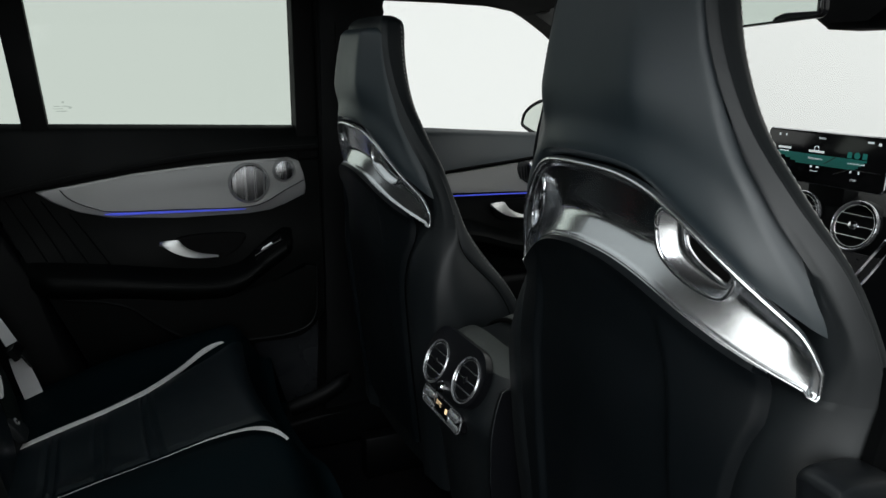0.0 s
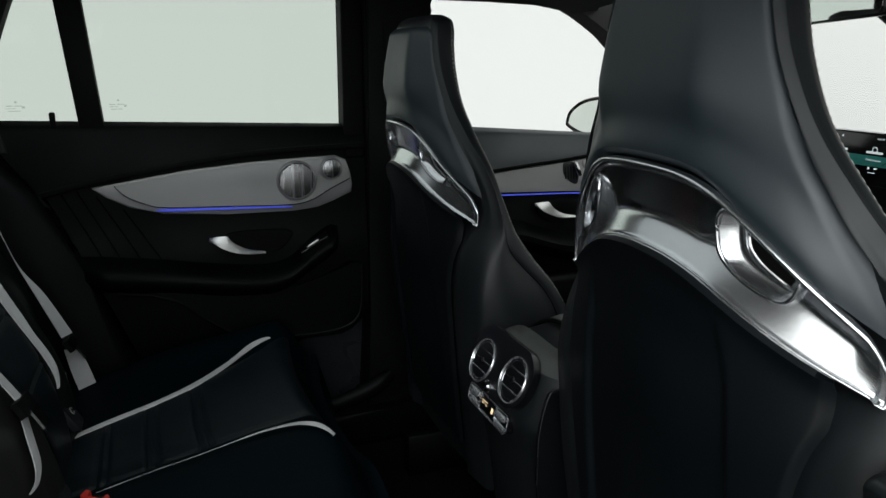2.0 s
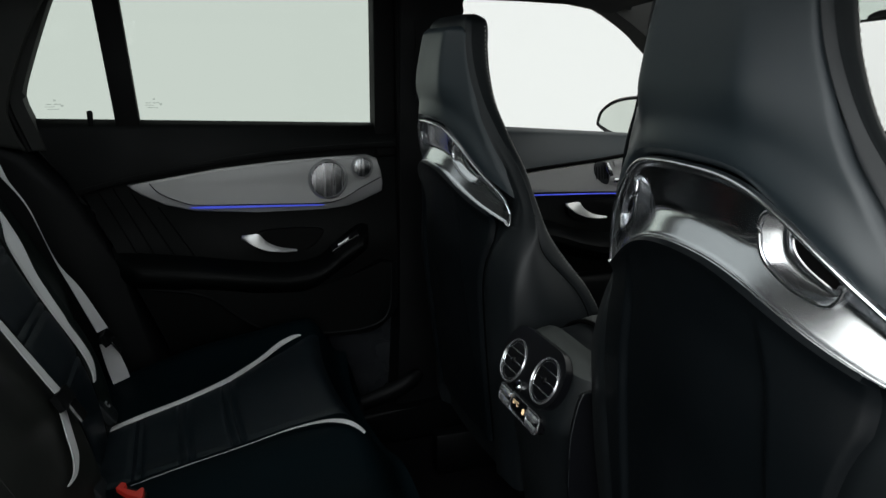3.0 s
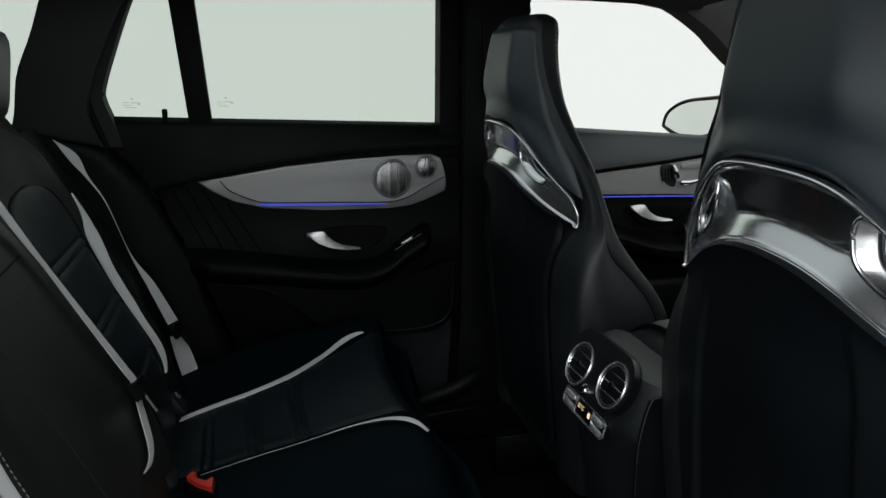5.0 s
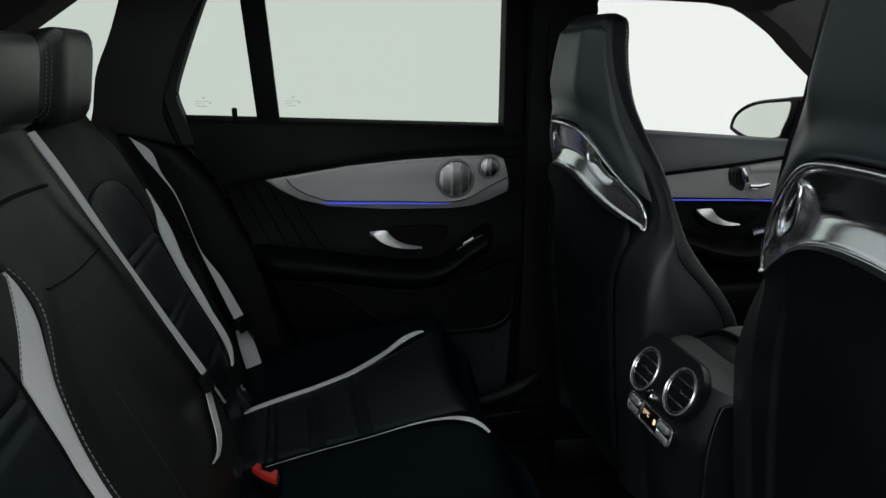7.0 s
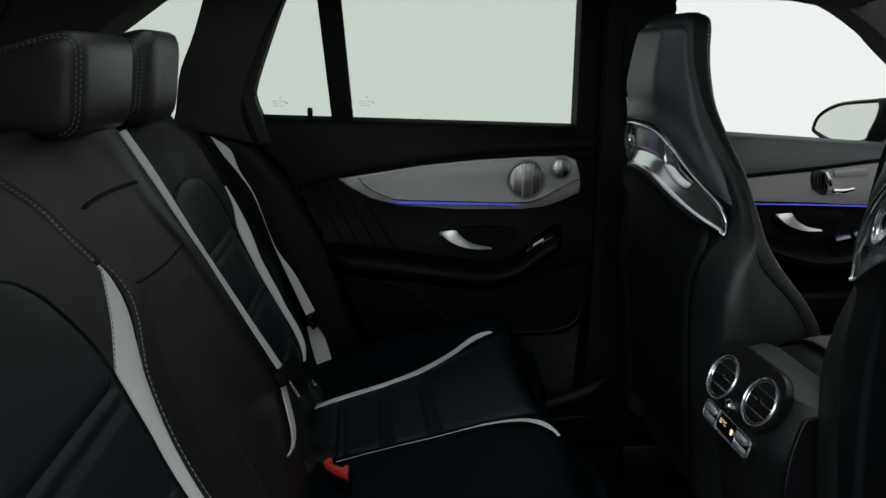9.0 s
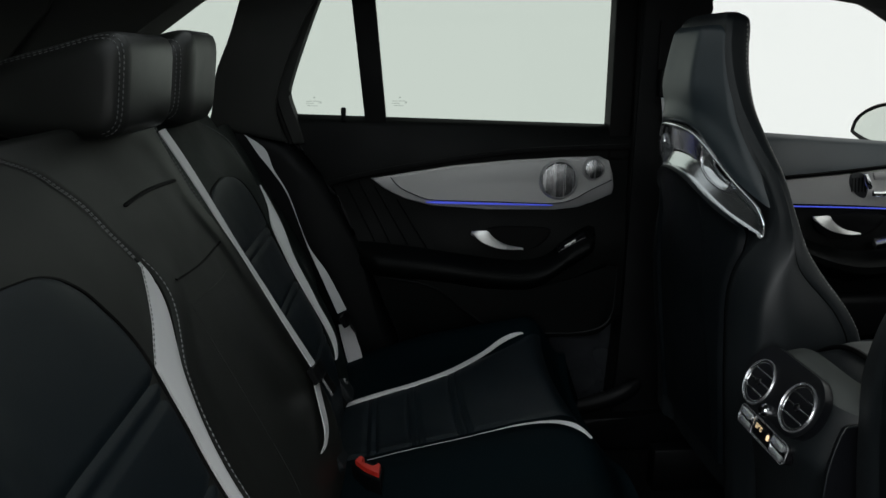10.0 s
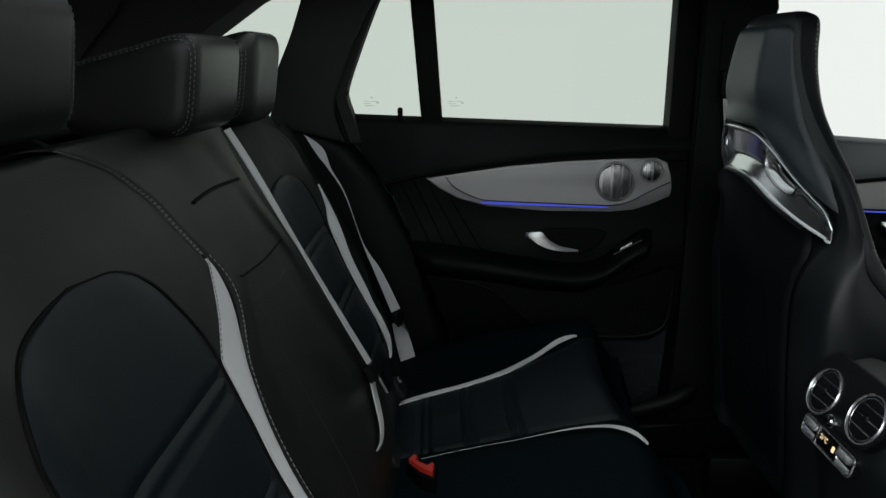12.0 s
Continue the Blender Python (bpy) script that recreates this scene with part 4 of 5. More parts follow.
    for y in (-0.17, 0.17):
        part("seat_rail", box(0.45, y - 0.02, -at[2], 1.05, y + 0.02, 0.10, 0.006), PLASTIC, seat)

    # cover over the recliner on the outer side
    def side_cover(u, v):
        z = 0.66 - 0.42 * v
        w, rc, re, f = table(SEAT, z)
        return re + 0.004 + (0.14 + 0.1 * v) * u, outer * (w + 0.004 + 0.012 * math.sin(math.pi * min(1, u * 1.1)) * math.sin(math.pi * v) ** 0.5), z + 0.03 * (1 - u) * (1 - v)
    part("side_cover", sheet(side_cover, 16, 16, 0.01, (0, outer, 0)), PLASTIC, seat, "black side cover")
    hc = [(0.420, -0.245, 0.50), (0.414, -0.245, 0.605), (0.412, -0.245, 0.622), (0.420, -0.245, 0.629), (0.444, -0.245, 0.628), (0.467, -0.245, 0.624), (0.484, -0.245, 0.612), (0.497, -0.245, 0.590), (0.505, -0.245, 0.50)]
    if outer < 0:
        outline = curve_through(hc, 40)
        mid_c = Vector((0.460, outer * 0.245, 0.56))
        part("recliner_cover", loft([[mid_c + (Vector(p) - mid_c) * k + Vector((0, outer * o, 0)) for p in outline] for k, o in ((0.82, -0.006), (0.92, -0.0045), (0.975, -0.001), (1.0, 0.005), (1.0, 0.024), (0.97, 0.031), (0.9, 0.034))]), PLASTIC_GREY, seat, "rounded dark grey recliner cover")
    seat.location = Vector(at) + Vector((0.5, 0, 0.10))
    return seat


SEAT_Y = 0.375
build_front_seat((0, -SEAT_Y, 0.02), -1, "black leather passenger sports seat with chrome bezel on its back")
build_front_seat((0, SEAT_Y, 0), 1, "black leather driver's sports seat with chrome bezel on its back")

# ---- centre console ----
console = thing("centre_console", "black centre console with two chrome air vents", "console", (0.6, 0, 0.12))
CN = Vector((-0.90, 0, 0.436))      # outward direction of the vent face
CU = Vector((0.436, 0, 0.90))
CO = Vector((0.430, 0, 0.478))


def con(y, s, h=0.0):
    return CO + Vector((0, y, 0)) + CU * s + CN * h


CSEC = [(0.476, 0.10, 0.09), (0.455, 0.20, 0.105), (0.440, 0.32, 0.115), (0.425, 0.40, 0.122), (0.418, 0.435, 0.124), (0.430, 0.475, 0.124), (0.446, 0.508, 0.120),
        (0.462, 0.527, 0.114), (0.480, 0.536, 0.108)]


def console_rear(u, v):
    x, z, w = curve_through(CSEC, 33)[round(v * 32)]
    q = 2 * u - 1
    return x + 0.035 * abs(q) ** 5, q * w, z - (0.042 if q > 0 else 0.012) * abs(q) ** 2.2 * v - 0.006 * v


part("rear_face", sheet(lambda u, v: console_rear(u, v * 0.75), 30, 24, 0.02, (-1, 0, 0.3)), LEATHER_LOW, console, "soft black leather rear face")
# top roll and lid carry the overhead light in their leather's colour
part("top_roll", sheet(lambda u, v: console_rear(u, 0.75 + v * 0.25), 30, 8, 0.02, (-1, 0, 0.3)), LID_LEATHER_LIT, console, "rounded black leather top edge")
BODY = curve_through([(-0.125, 0.10), (-0.128, 0.30), (-0.124, 0.48), (-0.112, 0.515), (-0.085, 0.530), (0.03, 0.528), (0.06, 0.518), (0.088, 0.498), (0.108, 0.468), (0.124, 0.42), (0.125, 0.10)], 60)
part("console_body", loft([[(x, y * k, z * s) for y, z in BODY] for x, k, s in ((0.486, 0.90, 0.96), (0.50, 0.96, 0.985), (0.56, 1.0, 1.0), (1.10, 1.0, 0.95))]), LEATHER, console, sharp=70)
part("armrest_lid", loft([[(x, y * 0.93, z + 0.008 * k) for y, z in BODY if z > 0.44] for x, k in ((0.535, 0.6), (0.55, 0.95), (0.60, 1.0), (0.85, 0.95), (0.87, 0.6))]), LID_LEATHER_LIT, console, "padded black leather armrest lid")
part("lid_gap", tube([(0.532, y, 0.533 - (4 * y * y if y > 0 else 0.8 * y * y)) for y in np.linspace(-0.115, 0.115, 20)], 0.004, 6), RUBBER, console)


SIDE = curve_through([(0.60, 0.494), (0.500, 0.494), (0.447, 0.494), (0.438, 0.488), (0.432, 0.470), (0.427, 0.446), (0.424, 0.418), (0.424, 0.36)], 30)
part("side_panel", plate([(x, -0.1255, z) for x, z in SIDE] + [(0.45, -0.1255, 0.12), (1.0, -0.1255, 0.12), (1.0, -0.1255, 0.49)], (0, -0.006, 0), 0.003, 3), GLOSS_SOFT, console, "raised black side panel")
part("side_piping", tube([(x, -0.1315, z) for x, z in SIDE], 0.0012, 6), LEATHER, console)


def vent(y, s, r, parent, n=CN, centre=None, name="air_vent", knob=False):
    c = centre if centre is not None else con(y, s, 0.004)
    v = part(name, turned([(r * 0.90, -0.005), (r * 0.90, -0.001), (r * 0.915, 0.0022), (r * 0.95, 0.0034), (r * 0.98, 0.0024), (r * 0.995, -0.001), (r * 0.995, -0.005)], c, n, 48, False), ALU_RING, parent, "chrome ringed round air vent")
    part("vent_collar", turned([(r * 0.90, -0.024), (r * 0.91, -0.003), (r * 1.02, -0.003), (r * 1.05, -0.008), (r * 1.06, -0.024)], c, n, 48), PLASTIC, v)
    part("vent_throat", turned([(r * 0.87, -0.020), (r * 0.84, -0.014), (r * 0.0, -0.0142)], c, n, 32), RUBBER, v)
    side = Vector((0, 1, 0))
    up = side.cross(Vector(n).normalized()) * -1
    if up.z < 0:
        up = -up
    part("inner_ring", tube([Vector(c) + (side * math.cos(a) + up * math.sin(a)) * r * 0.82 for a in np.linspace(0, 2 * math.pi, 41)[:-1]], 0.0011, 6, True, up=n), RIM_CHROME, v)
    for k in (-0.42, 0.0, 0.42):
        half = math.sqrt(0.78 ** 2 - k * k) * r
        bm = box(-half, -0.010, -0.0012, half, 0.001, 0.0012, 0.0005, 1)
        m = Matrix((side, Vector(n).normalized(), up)).transposed().to_4x4()
        m.translation = c + up * (k * r)
        bmesh.ops.transform(bm, matrix=m, verts=bm.verts)
        part("vane", bm, CHROME, v)
    if knob:
        part("vent_knob", turned([(0.009, -0.004), (0.010, 0.002), (0.008, 0.006), (0, 0.0075)], c, n, 16), CHROME_BRIGHT, v)
    else:
        part("vent_knob", turned([(0.006, -0.004), (0.006, 0.002), (0.004, 0.004), (0, 0.0045)], c, n, 12), GLOSS, v)
    return v


part("vent_panel", plate([con(0.002 + a, 0.003 + b, 0.0045) for a, b in rounded(0.094, 0.044, 0.043, lambda p, q: (p, q), 12)], CN * -0.012, 0.003, 3), GLOSS_SOFT, console, "smooth black panel round the vents")
vent(0.052, -0.009, 0.035, console)
vent(-0.048, -0.001, 0.035, console)
part("vent_dial", turned([(0.009, 0), (0.009, 0.006), (0.007, 0.009), (0, 0.010)], con(0.002, -0.033, 0.004), CN, 20), CHROME, console, "small chrome dial")
# climate control panel
PN = Vector((-0.97, 0, 0.24)).normalized()
PU = Vector((0.24, 0, 0.97)).normalized()
PO = Vector((0.420, 0.010, 0.412))


def pan(y, s, h=0.0):
    return PO + Vector((0, y, 0)) + PU * s + PN * h


cp = part("climate_panel", plate(rounded(0.068, 0.0140, 0.008, lambda y, s: pan(y, s, 0.008)), PN * -0.012, 0.0015), GLOSS, console, "glossy black climate panel")
part("panel_edge", tube(rounded(0.068, 0.0140, 0.008, lambda y, s: pan(y, s, 0.0085)), 0.0014, 6, True), ALU_RING, cp)
for s in (-1, 1):
    part("rocker", plate(rounded(0.0165, 0.0048, 0.003, lambda y, q, s=s: pan(y + s * 0.0465, q + 0.0065, 0.0125 - 0.5 * q)), PN * -0.006, 0.0015), ALU_RING, cp, "chrome rocker switch")
    part("rocker", plate(rounded(0.0165, 0.0040, 0.003, lambda y, q, s=s: pan(y + s * 0.0465, q - 0.0075, 0.010 - 0.5 * q)), PN * -0.006, 0.0015), ALU_RING, cp, "chrome rocker switch")
    part("rocker_divider", plate(rounded(0.0025, 0.0125, 0.002, lambda y, q, s=s: pan(y + s * 0.0275, q, 0.010)), PN * -0.004, 0.001), CHROME, cp)


def lettering(text, size, origin, right, up, mat, parent, name="lettering"):
    cu = bpy.data.curves.new(name, "FONT")
    cu.body, cu.size, cu.extrude = text, size, 0.0001
    cu.align_x, cu.align_y = "CENTER", "CENTER"
    tmp = bpy.data.objects.new("tmp", cu)
    scene.collection.objects.link(tmp)
    me = bpy.data.meshes.new_from_object(tmp.evaluated_get(bpy.context.evaluated_depsgraph_get()))
    bpy.data.objects.remove(tmp)
    r, u = Vector(right).normalized(), Vector(up).normalized()
    m = Matrix((r, u, r.cross(u))).transposed().to_4x4()
    m.translation = Vector(origin) - base[parent]
    me.transform(m)
    me.materials.clear()
    me.materials.append(mat)
    ob = new(name, me)
    ob.parent = parent
    base[ob] = base[parent]
    return ob


lettering("21°C", 0.0092, pan(0.010, 0.002, 0.0088), (0, -1, 0), PU, AMBER_GLOW, cp)
part("fan_symbol", plate(rounded(0.003, 0.004, 0.001, lambda y, s: pan(y - 0.017, s, 0.0088)), PN * -0.0004), AMBER_GLOW, cp, smooth=False)

# the console stands a little deeper in the cabin
DOORWAY = Vector((-0.05, -0.934, 0.919))


def set_back(ob, k):
    """Move and scale an object away from the open door."""
    ob.location = DOORWAY + (base[ob] - DOORWAY) * k if ob.parent is None else (base[ob] - DOORWAY) * (k - 1)
    ob.scale = (k, k, k)


set_back(console, 1.02)

# ---- dashboard ----
dash = thing("dashboard", "black dashboard with carbon trim and round chrome vents", "dashboard", (1.35, 0, 0.3))
DS = [(1.60, 0.20), (1.26, 0.20), (1.20, 0.45), (1.17, 0.58), (1.20, 0.66), (1.25, 0.69), (1.32, 0.70), (1.60, 0.685)]
part("dash_body", loft([[(x + 0.05 * (abs(y) / 0.74) ** 2, y, z) for x, z in DS] for y in np.linspace(-0.74, 0.74, 13)]), PLASTIC, dash)
for y in (-0.16, -0.04, 0.08):
    vent(y, 0, 0.046, dash, Vector((-0.95, 0, 0.30)), Vector((1.185, y, 0.637)), knob=True)
part("carbon_panel", plate([(1.170, 0.13, 0.595), (1.170, -0.22, 0.595), (1.13, -0.20, 0.50), (1.08, -0.10, 0.46), (1.08, 0.10, 0.46), (1.13, 0.13, 0.52)], (0.02, 0, -0.01), 0.003), CARBON, dash, "carbon fibre console trim")
for dy, dz in ((0.0, 0.0), (-0.020, 0.0)):
    part("silver_line", tube([(1.10, -0.050 + dy, 0.47 + dz), (1.10, -0.097 + dy, 0.54 + dz), (1.10, -0.127 + dy, 0.585 + dz), (1.10, -0.165 + dy, 0.645 + dz)], 0.0025, 6), CHROME_BRIGHT, dash, "chrome line of the console trim")
part("console_flank", plate([(1.105, -0.060, 0.45), (1.105, -0.110, 0.54), (1.105, -0.18, 0.645), (1.105, -0.30, 0.645), (1.105, -0.30, 0.40), (1.105, -0.060, 0.40)], (0.05, 0, 0), 0.004), GLOSS_SOFT, dash)
screen = thing("display_screen", "wide black display screen with teal menu graphics", "screen", (1.2, 0.03, 0.70))
SY0, SY1, SZ0, SZ1, SX = -0.088, 0.170, 0.700, 0.793, 1.18


def scr(y, z, h=0.0):
    return Vector((SX + 0.06 * (z - SZ0) - h, y, z))


part("screen_body", plate(rounded((SY1 - SY0) / 2, (SZ1 - SZ0) / 2, 0.008, lambda y, z: scr((SY0 + SY1) / 2 + y, (SZ0 + SZ1) / 2 + z)), (0.014, 0, 0), 0.002), GLOSS, screen, "glossy black screen glass")
part("screen_edge", tube(rounded((SY1 - SY0) / 2, (SZ1 - SZ0) / 2, 0.008, lambda y, z: scr((SY0 + SY1) / 2 + y, (SZ0 + SZ1) / 2 + z, -0.003)), 0.0022, 6, True), CHROME, screen)
part("screen_foot", box(1.20, 0.0, 0.66, 1.24, 0.08, 0.72, 0.005), PLASTIC, screen)


def glow_bar(y, z, w, h, mat=WHITE_GLOW, name="menu_graphic"):
    part(name, plate([scr(y + a * w / 2, z + b * h / 2, 0.0006) for a, b in ((-1, -1), (1, -1), (1, 1), (-1, 1))], (0.0003, 0, 0)), mat, screen, smooth=False)


for k in range(5):
    glow_bar(0.050 - 0.004 * k, 0.7505 - 0.0038 * k, 0.20 - 0.018 * k, 0.0037, TEAL_FADE[k])
for a, b in (((0.035, 0.738), (0.012, 0.752)), ((0.012, 0.722), (-0.020, 0.734)), ((-0.020, 0.734), (-0.080, 0.733))):
    part("menu_curve", tube([scr(a[0], a[1], 0.0006), scr(b[0], b[1], 0.0006)], 0.0009, 6), PLASTIC_GREY, screen)
for y, z, w, h in ((0.143, 0.783, 0.004, 0.004), (0.128, 0.783, 0.003, 0.004), (-0.052, 0.784, 0.012, 0.003), (-0.070, 0.782, 0.005, 0.005),
                   (0.128, 0.759, 0.030, 0.004), (0.128, 0.753, 0.022, 0.002), (0.055, 0.758, 0.034, 0.004), (-0.030, 0.745, 0.034, 0.0028),
                   (0.062, 0.730, 0.004, 0.004), (0.048, 0.730, 0.006, 0.003), (0.055, 0.722, 0.016, 0.0012), (-0.022, 0.730, 0.004, 0.004), (-0.038, 0.730, 0.003, 0.005)):
    glow_bar(y, z, w, h)
part("menu_ring", tube([scr(0.055 + 0.005 * math.cos(a), 0.763 + 0.005 * math.sin(a), 0.0008) for a in np.linspace(0, 2 * math.pi, 20)[:-1]], 0.0007, 6, True), WHITE_GLOW, screen)
for y in (-0.015, -0.045):
    glow_bar(y, 0.759, 0.009, 0.010, TEAL_GLOW)
part("menu_globe", turned([(0.006, 0), (0.006, 0.0004), (0, 0.0005)], scr(-0.030, 0.759, 0.0004), (-1, 0, 0), 20), TEAL_GLOW, screen)
for text, size, y, z in (("Search", 0.0055, 0.046, 0.783), ("Performance", 0.006, 0.055, 0.745), ("LOW", 0.005, -0.030, 0.716)):
    lettering(text, size, scr(y, z, 0.0008), (0, -1, 0), (0.06, 0, 1), WHITE_GLOW, screen)

# ---- rear bench ----
BO = Vector((-0.351, 0, 0.664))
BU = Vector((-0.5017, 0, 0.865))
BN = Vector((0.865, 0, 0.5017))


def back(y, z, h=0.0):
    """A point of the backrest's plane at height z, raised by h."""
    s = (z - 0.664) / 0.865
    return BO + BU * s + BN * (h - 0.045 * (0.75 - z) - 1.8 * max(0.0, 0.46 - z) ** 2) + Vector((0, y, 0))


SEAM_RIGHT = [(0.25, 0.252), (0.40, 0.250), (0.485, 0.246), (0.513, 0.244), (0.538, 0.239), (0.564, 0.230), (0.588, 0.217), (0.612, 0.198), (0.630, 0.172), (0.650, 0.145), (0.668, 0.131),
              (0.688, 0.127), (0.706, 0.132), (0.722, 0.140), (0.744, 0.153), (0.773, 0.168), (0.795, 0.191), (0.813, 0.215), (0.830, 0.259), (0.845, 0.310), (0.851, 0.350)]
SEAM_LEFT = [(0.25, 0.172), (0.45, 0.166), (0.60, 0.156), (0.72, 0.147), (0.80, 0.150), (0.851, 0.165)]


def seam_y(z, sign=-1):
    """Edge of the middle section."""
    return table(SEAM_RIGHT if sign < 0 else SEAM_LEFT, z)[0]


bench = thing("rear_bench", "black leather rear bench with white stripes and three headrests", "car seat", (-0.1, 0, 0.05))


TOP_Z = 0.850


def outer_edge(z):
    return table([(0.25, 0.500), (0.35, 0.515), (0.45, 0.535), (0.55, 0.560), (0.65, 0.578), (0.75, 0.578), (0.85, 0.560)], z)[0]


def back_edge(u):
    """Soft at the inner seam, rounder at the outer side."""
    return 0.010 - 0.0035 * (1 - min(1, u / 0.02)) ** 2.5 - 0.022 * (1 - min(1, (1 - u) / 0.10)) ** 2.5


def outer_back(sign):
    def f(u, v):
        roll = max(0.0, (v - 0.90) / 0.10)
        z = 0.255 + (TOP_Z - 0.018 - 0.255) * min(v, 0.90) / 0.90 + 0.018 * math.sin(roll * math.pi / 2)
        yi = seam_y(z, sign)
        yo = outer_edge(z)
        y = yi + (yo - yi) * u
        h = outer_h(y, z, sign)
        h -= 0.085 * (1 - math.cos(roll * math.pi / 2))
        return back(sign * y, z, h)
    return f


def outer_h(y, z, sign=-1):
    drop = 0.022 * smoothstep(0.0, 0.03, y - seam_y(z, sign)) if sign > 0 else 0.0
    u = (y - seam_y(z, sign)) / (outer_edge(z) - seam_y(z, sign))
    return back_edge(min(max(u, 0), 1)) + 0.015 * math.exp(-((y - outer_edge(z) + 0.055) / 0.045) ** 2) * smoothstep(0.84, 0.70, z) + 0.006 * math.exp(-((y - 0.215) / 0.05) ** 2) * smoothstep(0.80, 0.66, z) - drop


def on_back(sign, y, z, lift=0.0):
    return back(sign * y, z, outer_h(y, z, sign) + lift)


# inner and outer edges of the arched pads: height, distance from the car's middle
PAD_IN = {-1: [(0.30, 0.276), (0.50, 0.272), (0.544, 0.267), (0.571, 0.261), (0.598, 0.256), (0.622, 0.252), (0.636, 0.249), (0.66, 0.249), (0.69, 0.258), (0.721, 0.277), (0.741, 0.318), (0.747, 0.385)],
          1: [(0.30, 0.26), (0.60, 0.245), (0.68, 0.240), (0.709, 0.256), (0.723, 0.310), (0.728, 0.385)]}
PAD_OUT = {-1: [(0.30, 0.50), (0.45, 0.52), (0.60, 0.538), (0.67, 0.538), (0.702, 0.525), (0.719, 0.508), (0.732, 0.478), (0.742, 0.432), (0.747, 0.388)],
           1: [(0.30, 0.40), (0.40, 0.415), (0.458, 0.433), (0.533, 0.446), (0.583, 0.457), (0.623, 0.471), (0.65, 0.480), (0.692, 0.481), (0.718, 0.455), (0.728, 0.388)]}
for sign in (-1, 1):
    # near half lit, far half shaded: the light is put into the leather's colour
    seg = part("backrest", sheet(outer_back(sign), 50, 70, 0.05, BN), BENCH_BACK_LIT if sign < 0 else BENCH_BACK_SHADED, bench)
    for off in (0.006, 0.0105):
        seg_pts = [on_back(sign, seam_y(z, sign) + off, z, 0.0010) for z in np.linspace(0.712, 0.838, 80)]
        part("stitching", stitches(seg_pts, 0.0042, 0.0016, 0.0007, BN, 0.0006), STITCH, seg)

    def wing(u, v, sign=sign):
        z = 0.26 + 0.54 * v
        return back(sign * (outer_edge(z) - 0.02 + (0.735 - outer_edge(z)) * u), z, -0.012 - 0.02 * u ** 3 - 0.05 * smoothstep(0.52, 0.36, z))
    part("side_wing", sheet(wing, 10, 20, 0.04, BN), BENCH_BACK_SHADED, seg)
    # arched centre pad
    def pad(u, v, sign=sign):
        q = 2 * u - 1
        zt = 0.747 if sign < 0 else 0.728
        z = 0.30 + (zt - 0.30) * (1 - (1 - v) ** 1.6)
        lo, hi = table(PAD_IN[sign], z)[0], table(PAD_OUT[sign], z)[0]
        y = (lo + hi) / 2 + q * (hi - lo) / 2
        e = 1 - max(abs(q) ** 6, (max(0, v - 0.5) / 0.5) ** 8)
        flute = 0.0
        for zf in (0.625, 0.61, 0.53, 0.515, 0.435, 0.42):
            flute -= 0.004 * math.exp(-((z - zf - 0.0) / 0.0035) ** 2)
        return on_back(sign, y, z, -0.0015 + 0.0075 * max(0, e) ** 0.6 + flute)
    part("seat_insert", sheet(pad, 40, 110, 0.006, BN), LEATHER_BLUE, seg, "black leather insert with sewn flutes")
    zs = [0.30 + ((0.747 if sign < 0 else 0.728) - 0.30) * (1 - (1 - v) ** 2) for v in np.linspace(0, 1, 50)]
    line = [on_back(sign, table(PAD_IN[sign], z)[0], z, -0.0004) for z in zs] + [on_back(sign, table(PAD_OUT[sign], z)[0], z, -0.0004) for z in reversed(zs)]
    part("insert_seam", tube(line, 0.0024, 6), RUBBER, seg)


def surface_strip(surface, left, right, thick, toward, n=60, m=6):
    """A thin inlay that follows a curved surface between two curves of its coordinates."""
    a, b = curve_through(left, n), curve_through(right, n)

    def f(u, v):
        i = round(u * (n - 1))
        p = a[i] * (1 - v) + b[i] * v
        return surface(p[0], p[1])
    return sheet(f, n - 1, m, thick, toward)


# white stripe of the right place: beside the middle section; of the left place: on the outer bolster
sl = [(seam_y(z) + 0.0008, z) for z in (0.706, 0.688, 0.668, 0.650, 0.630, 0.612, 0.588, 0.564, 0.538, 0.513, 0.485, 0.42, 0.34)]
sr = [(0.133, 0.7065), (0.161, 0.684), (0.196, 0.663), (0.222, 0.648), (0.239, 0.6365), (0.246, 0.630), (0.2485, 0.616), (0.252, 0.598), (0.2565, 0.572), (0.2635, 0.545), (0.267, 0.510), (0.271, 0.42), (0.271, 0.34)]
stripe = part("white_stripe", surface_strip(lambda y, z: on_back(-1, y, z, 0.0022), sl, sr, 0.003, BN), GREY_LEATHER, bench, "white leather stripe on the bolster")
part("stitching", stitches([on_back(-1, y + 0.003, z, 0.0022) for y, z in curve_through(sr[:6], 24)], 0.0042, 0.0026, 0.0007, BN, 0.0004), STITCH, stripe)
ol = [(0.527, 0.684), (0.506, 0.650), (0.477, 0.620), (0.459, 0.575), (0.448, 0.540), (0.440, 0.500), (0.435, 0.465), (0.428, 0.405), (0.416, 0.385)]
orr = [(0.529, 0.684), (0.525, 0.648), (0.511, 0.610), (0.484, 0.566), (0.473, 0.533), (0.463, 0.496), (0.453, 0.465), (0.446, 0.41), (0.424, 0.385)]
part("white_stripe", surface_strip(lambda y, z: on_back(1, y, z, 0.0045), ol, orr, 0.003, BN), GREY_LEATHER, bench, "white leather stripe on the bolster")


shoulder = [on_back(1, y, z, 0.0012) for y, z in curve_through([(0.37, 0.829), (0.42, 0.821), (0.47, 0.808), (0.51, 0.790), (0.54, 0.768), (0.555, 0.735), (0.56, 0.69)], 30)]
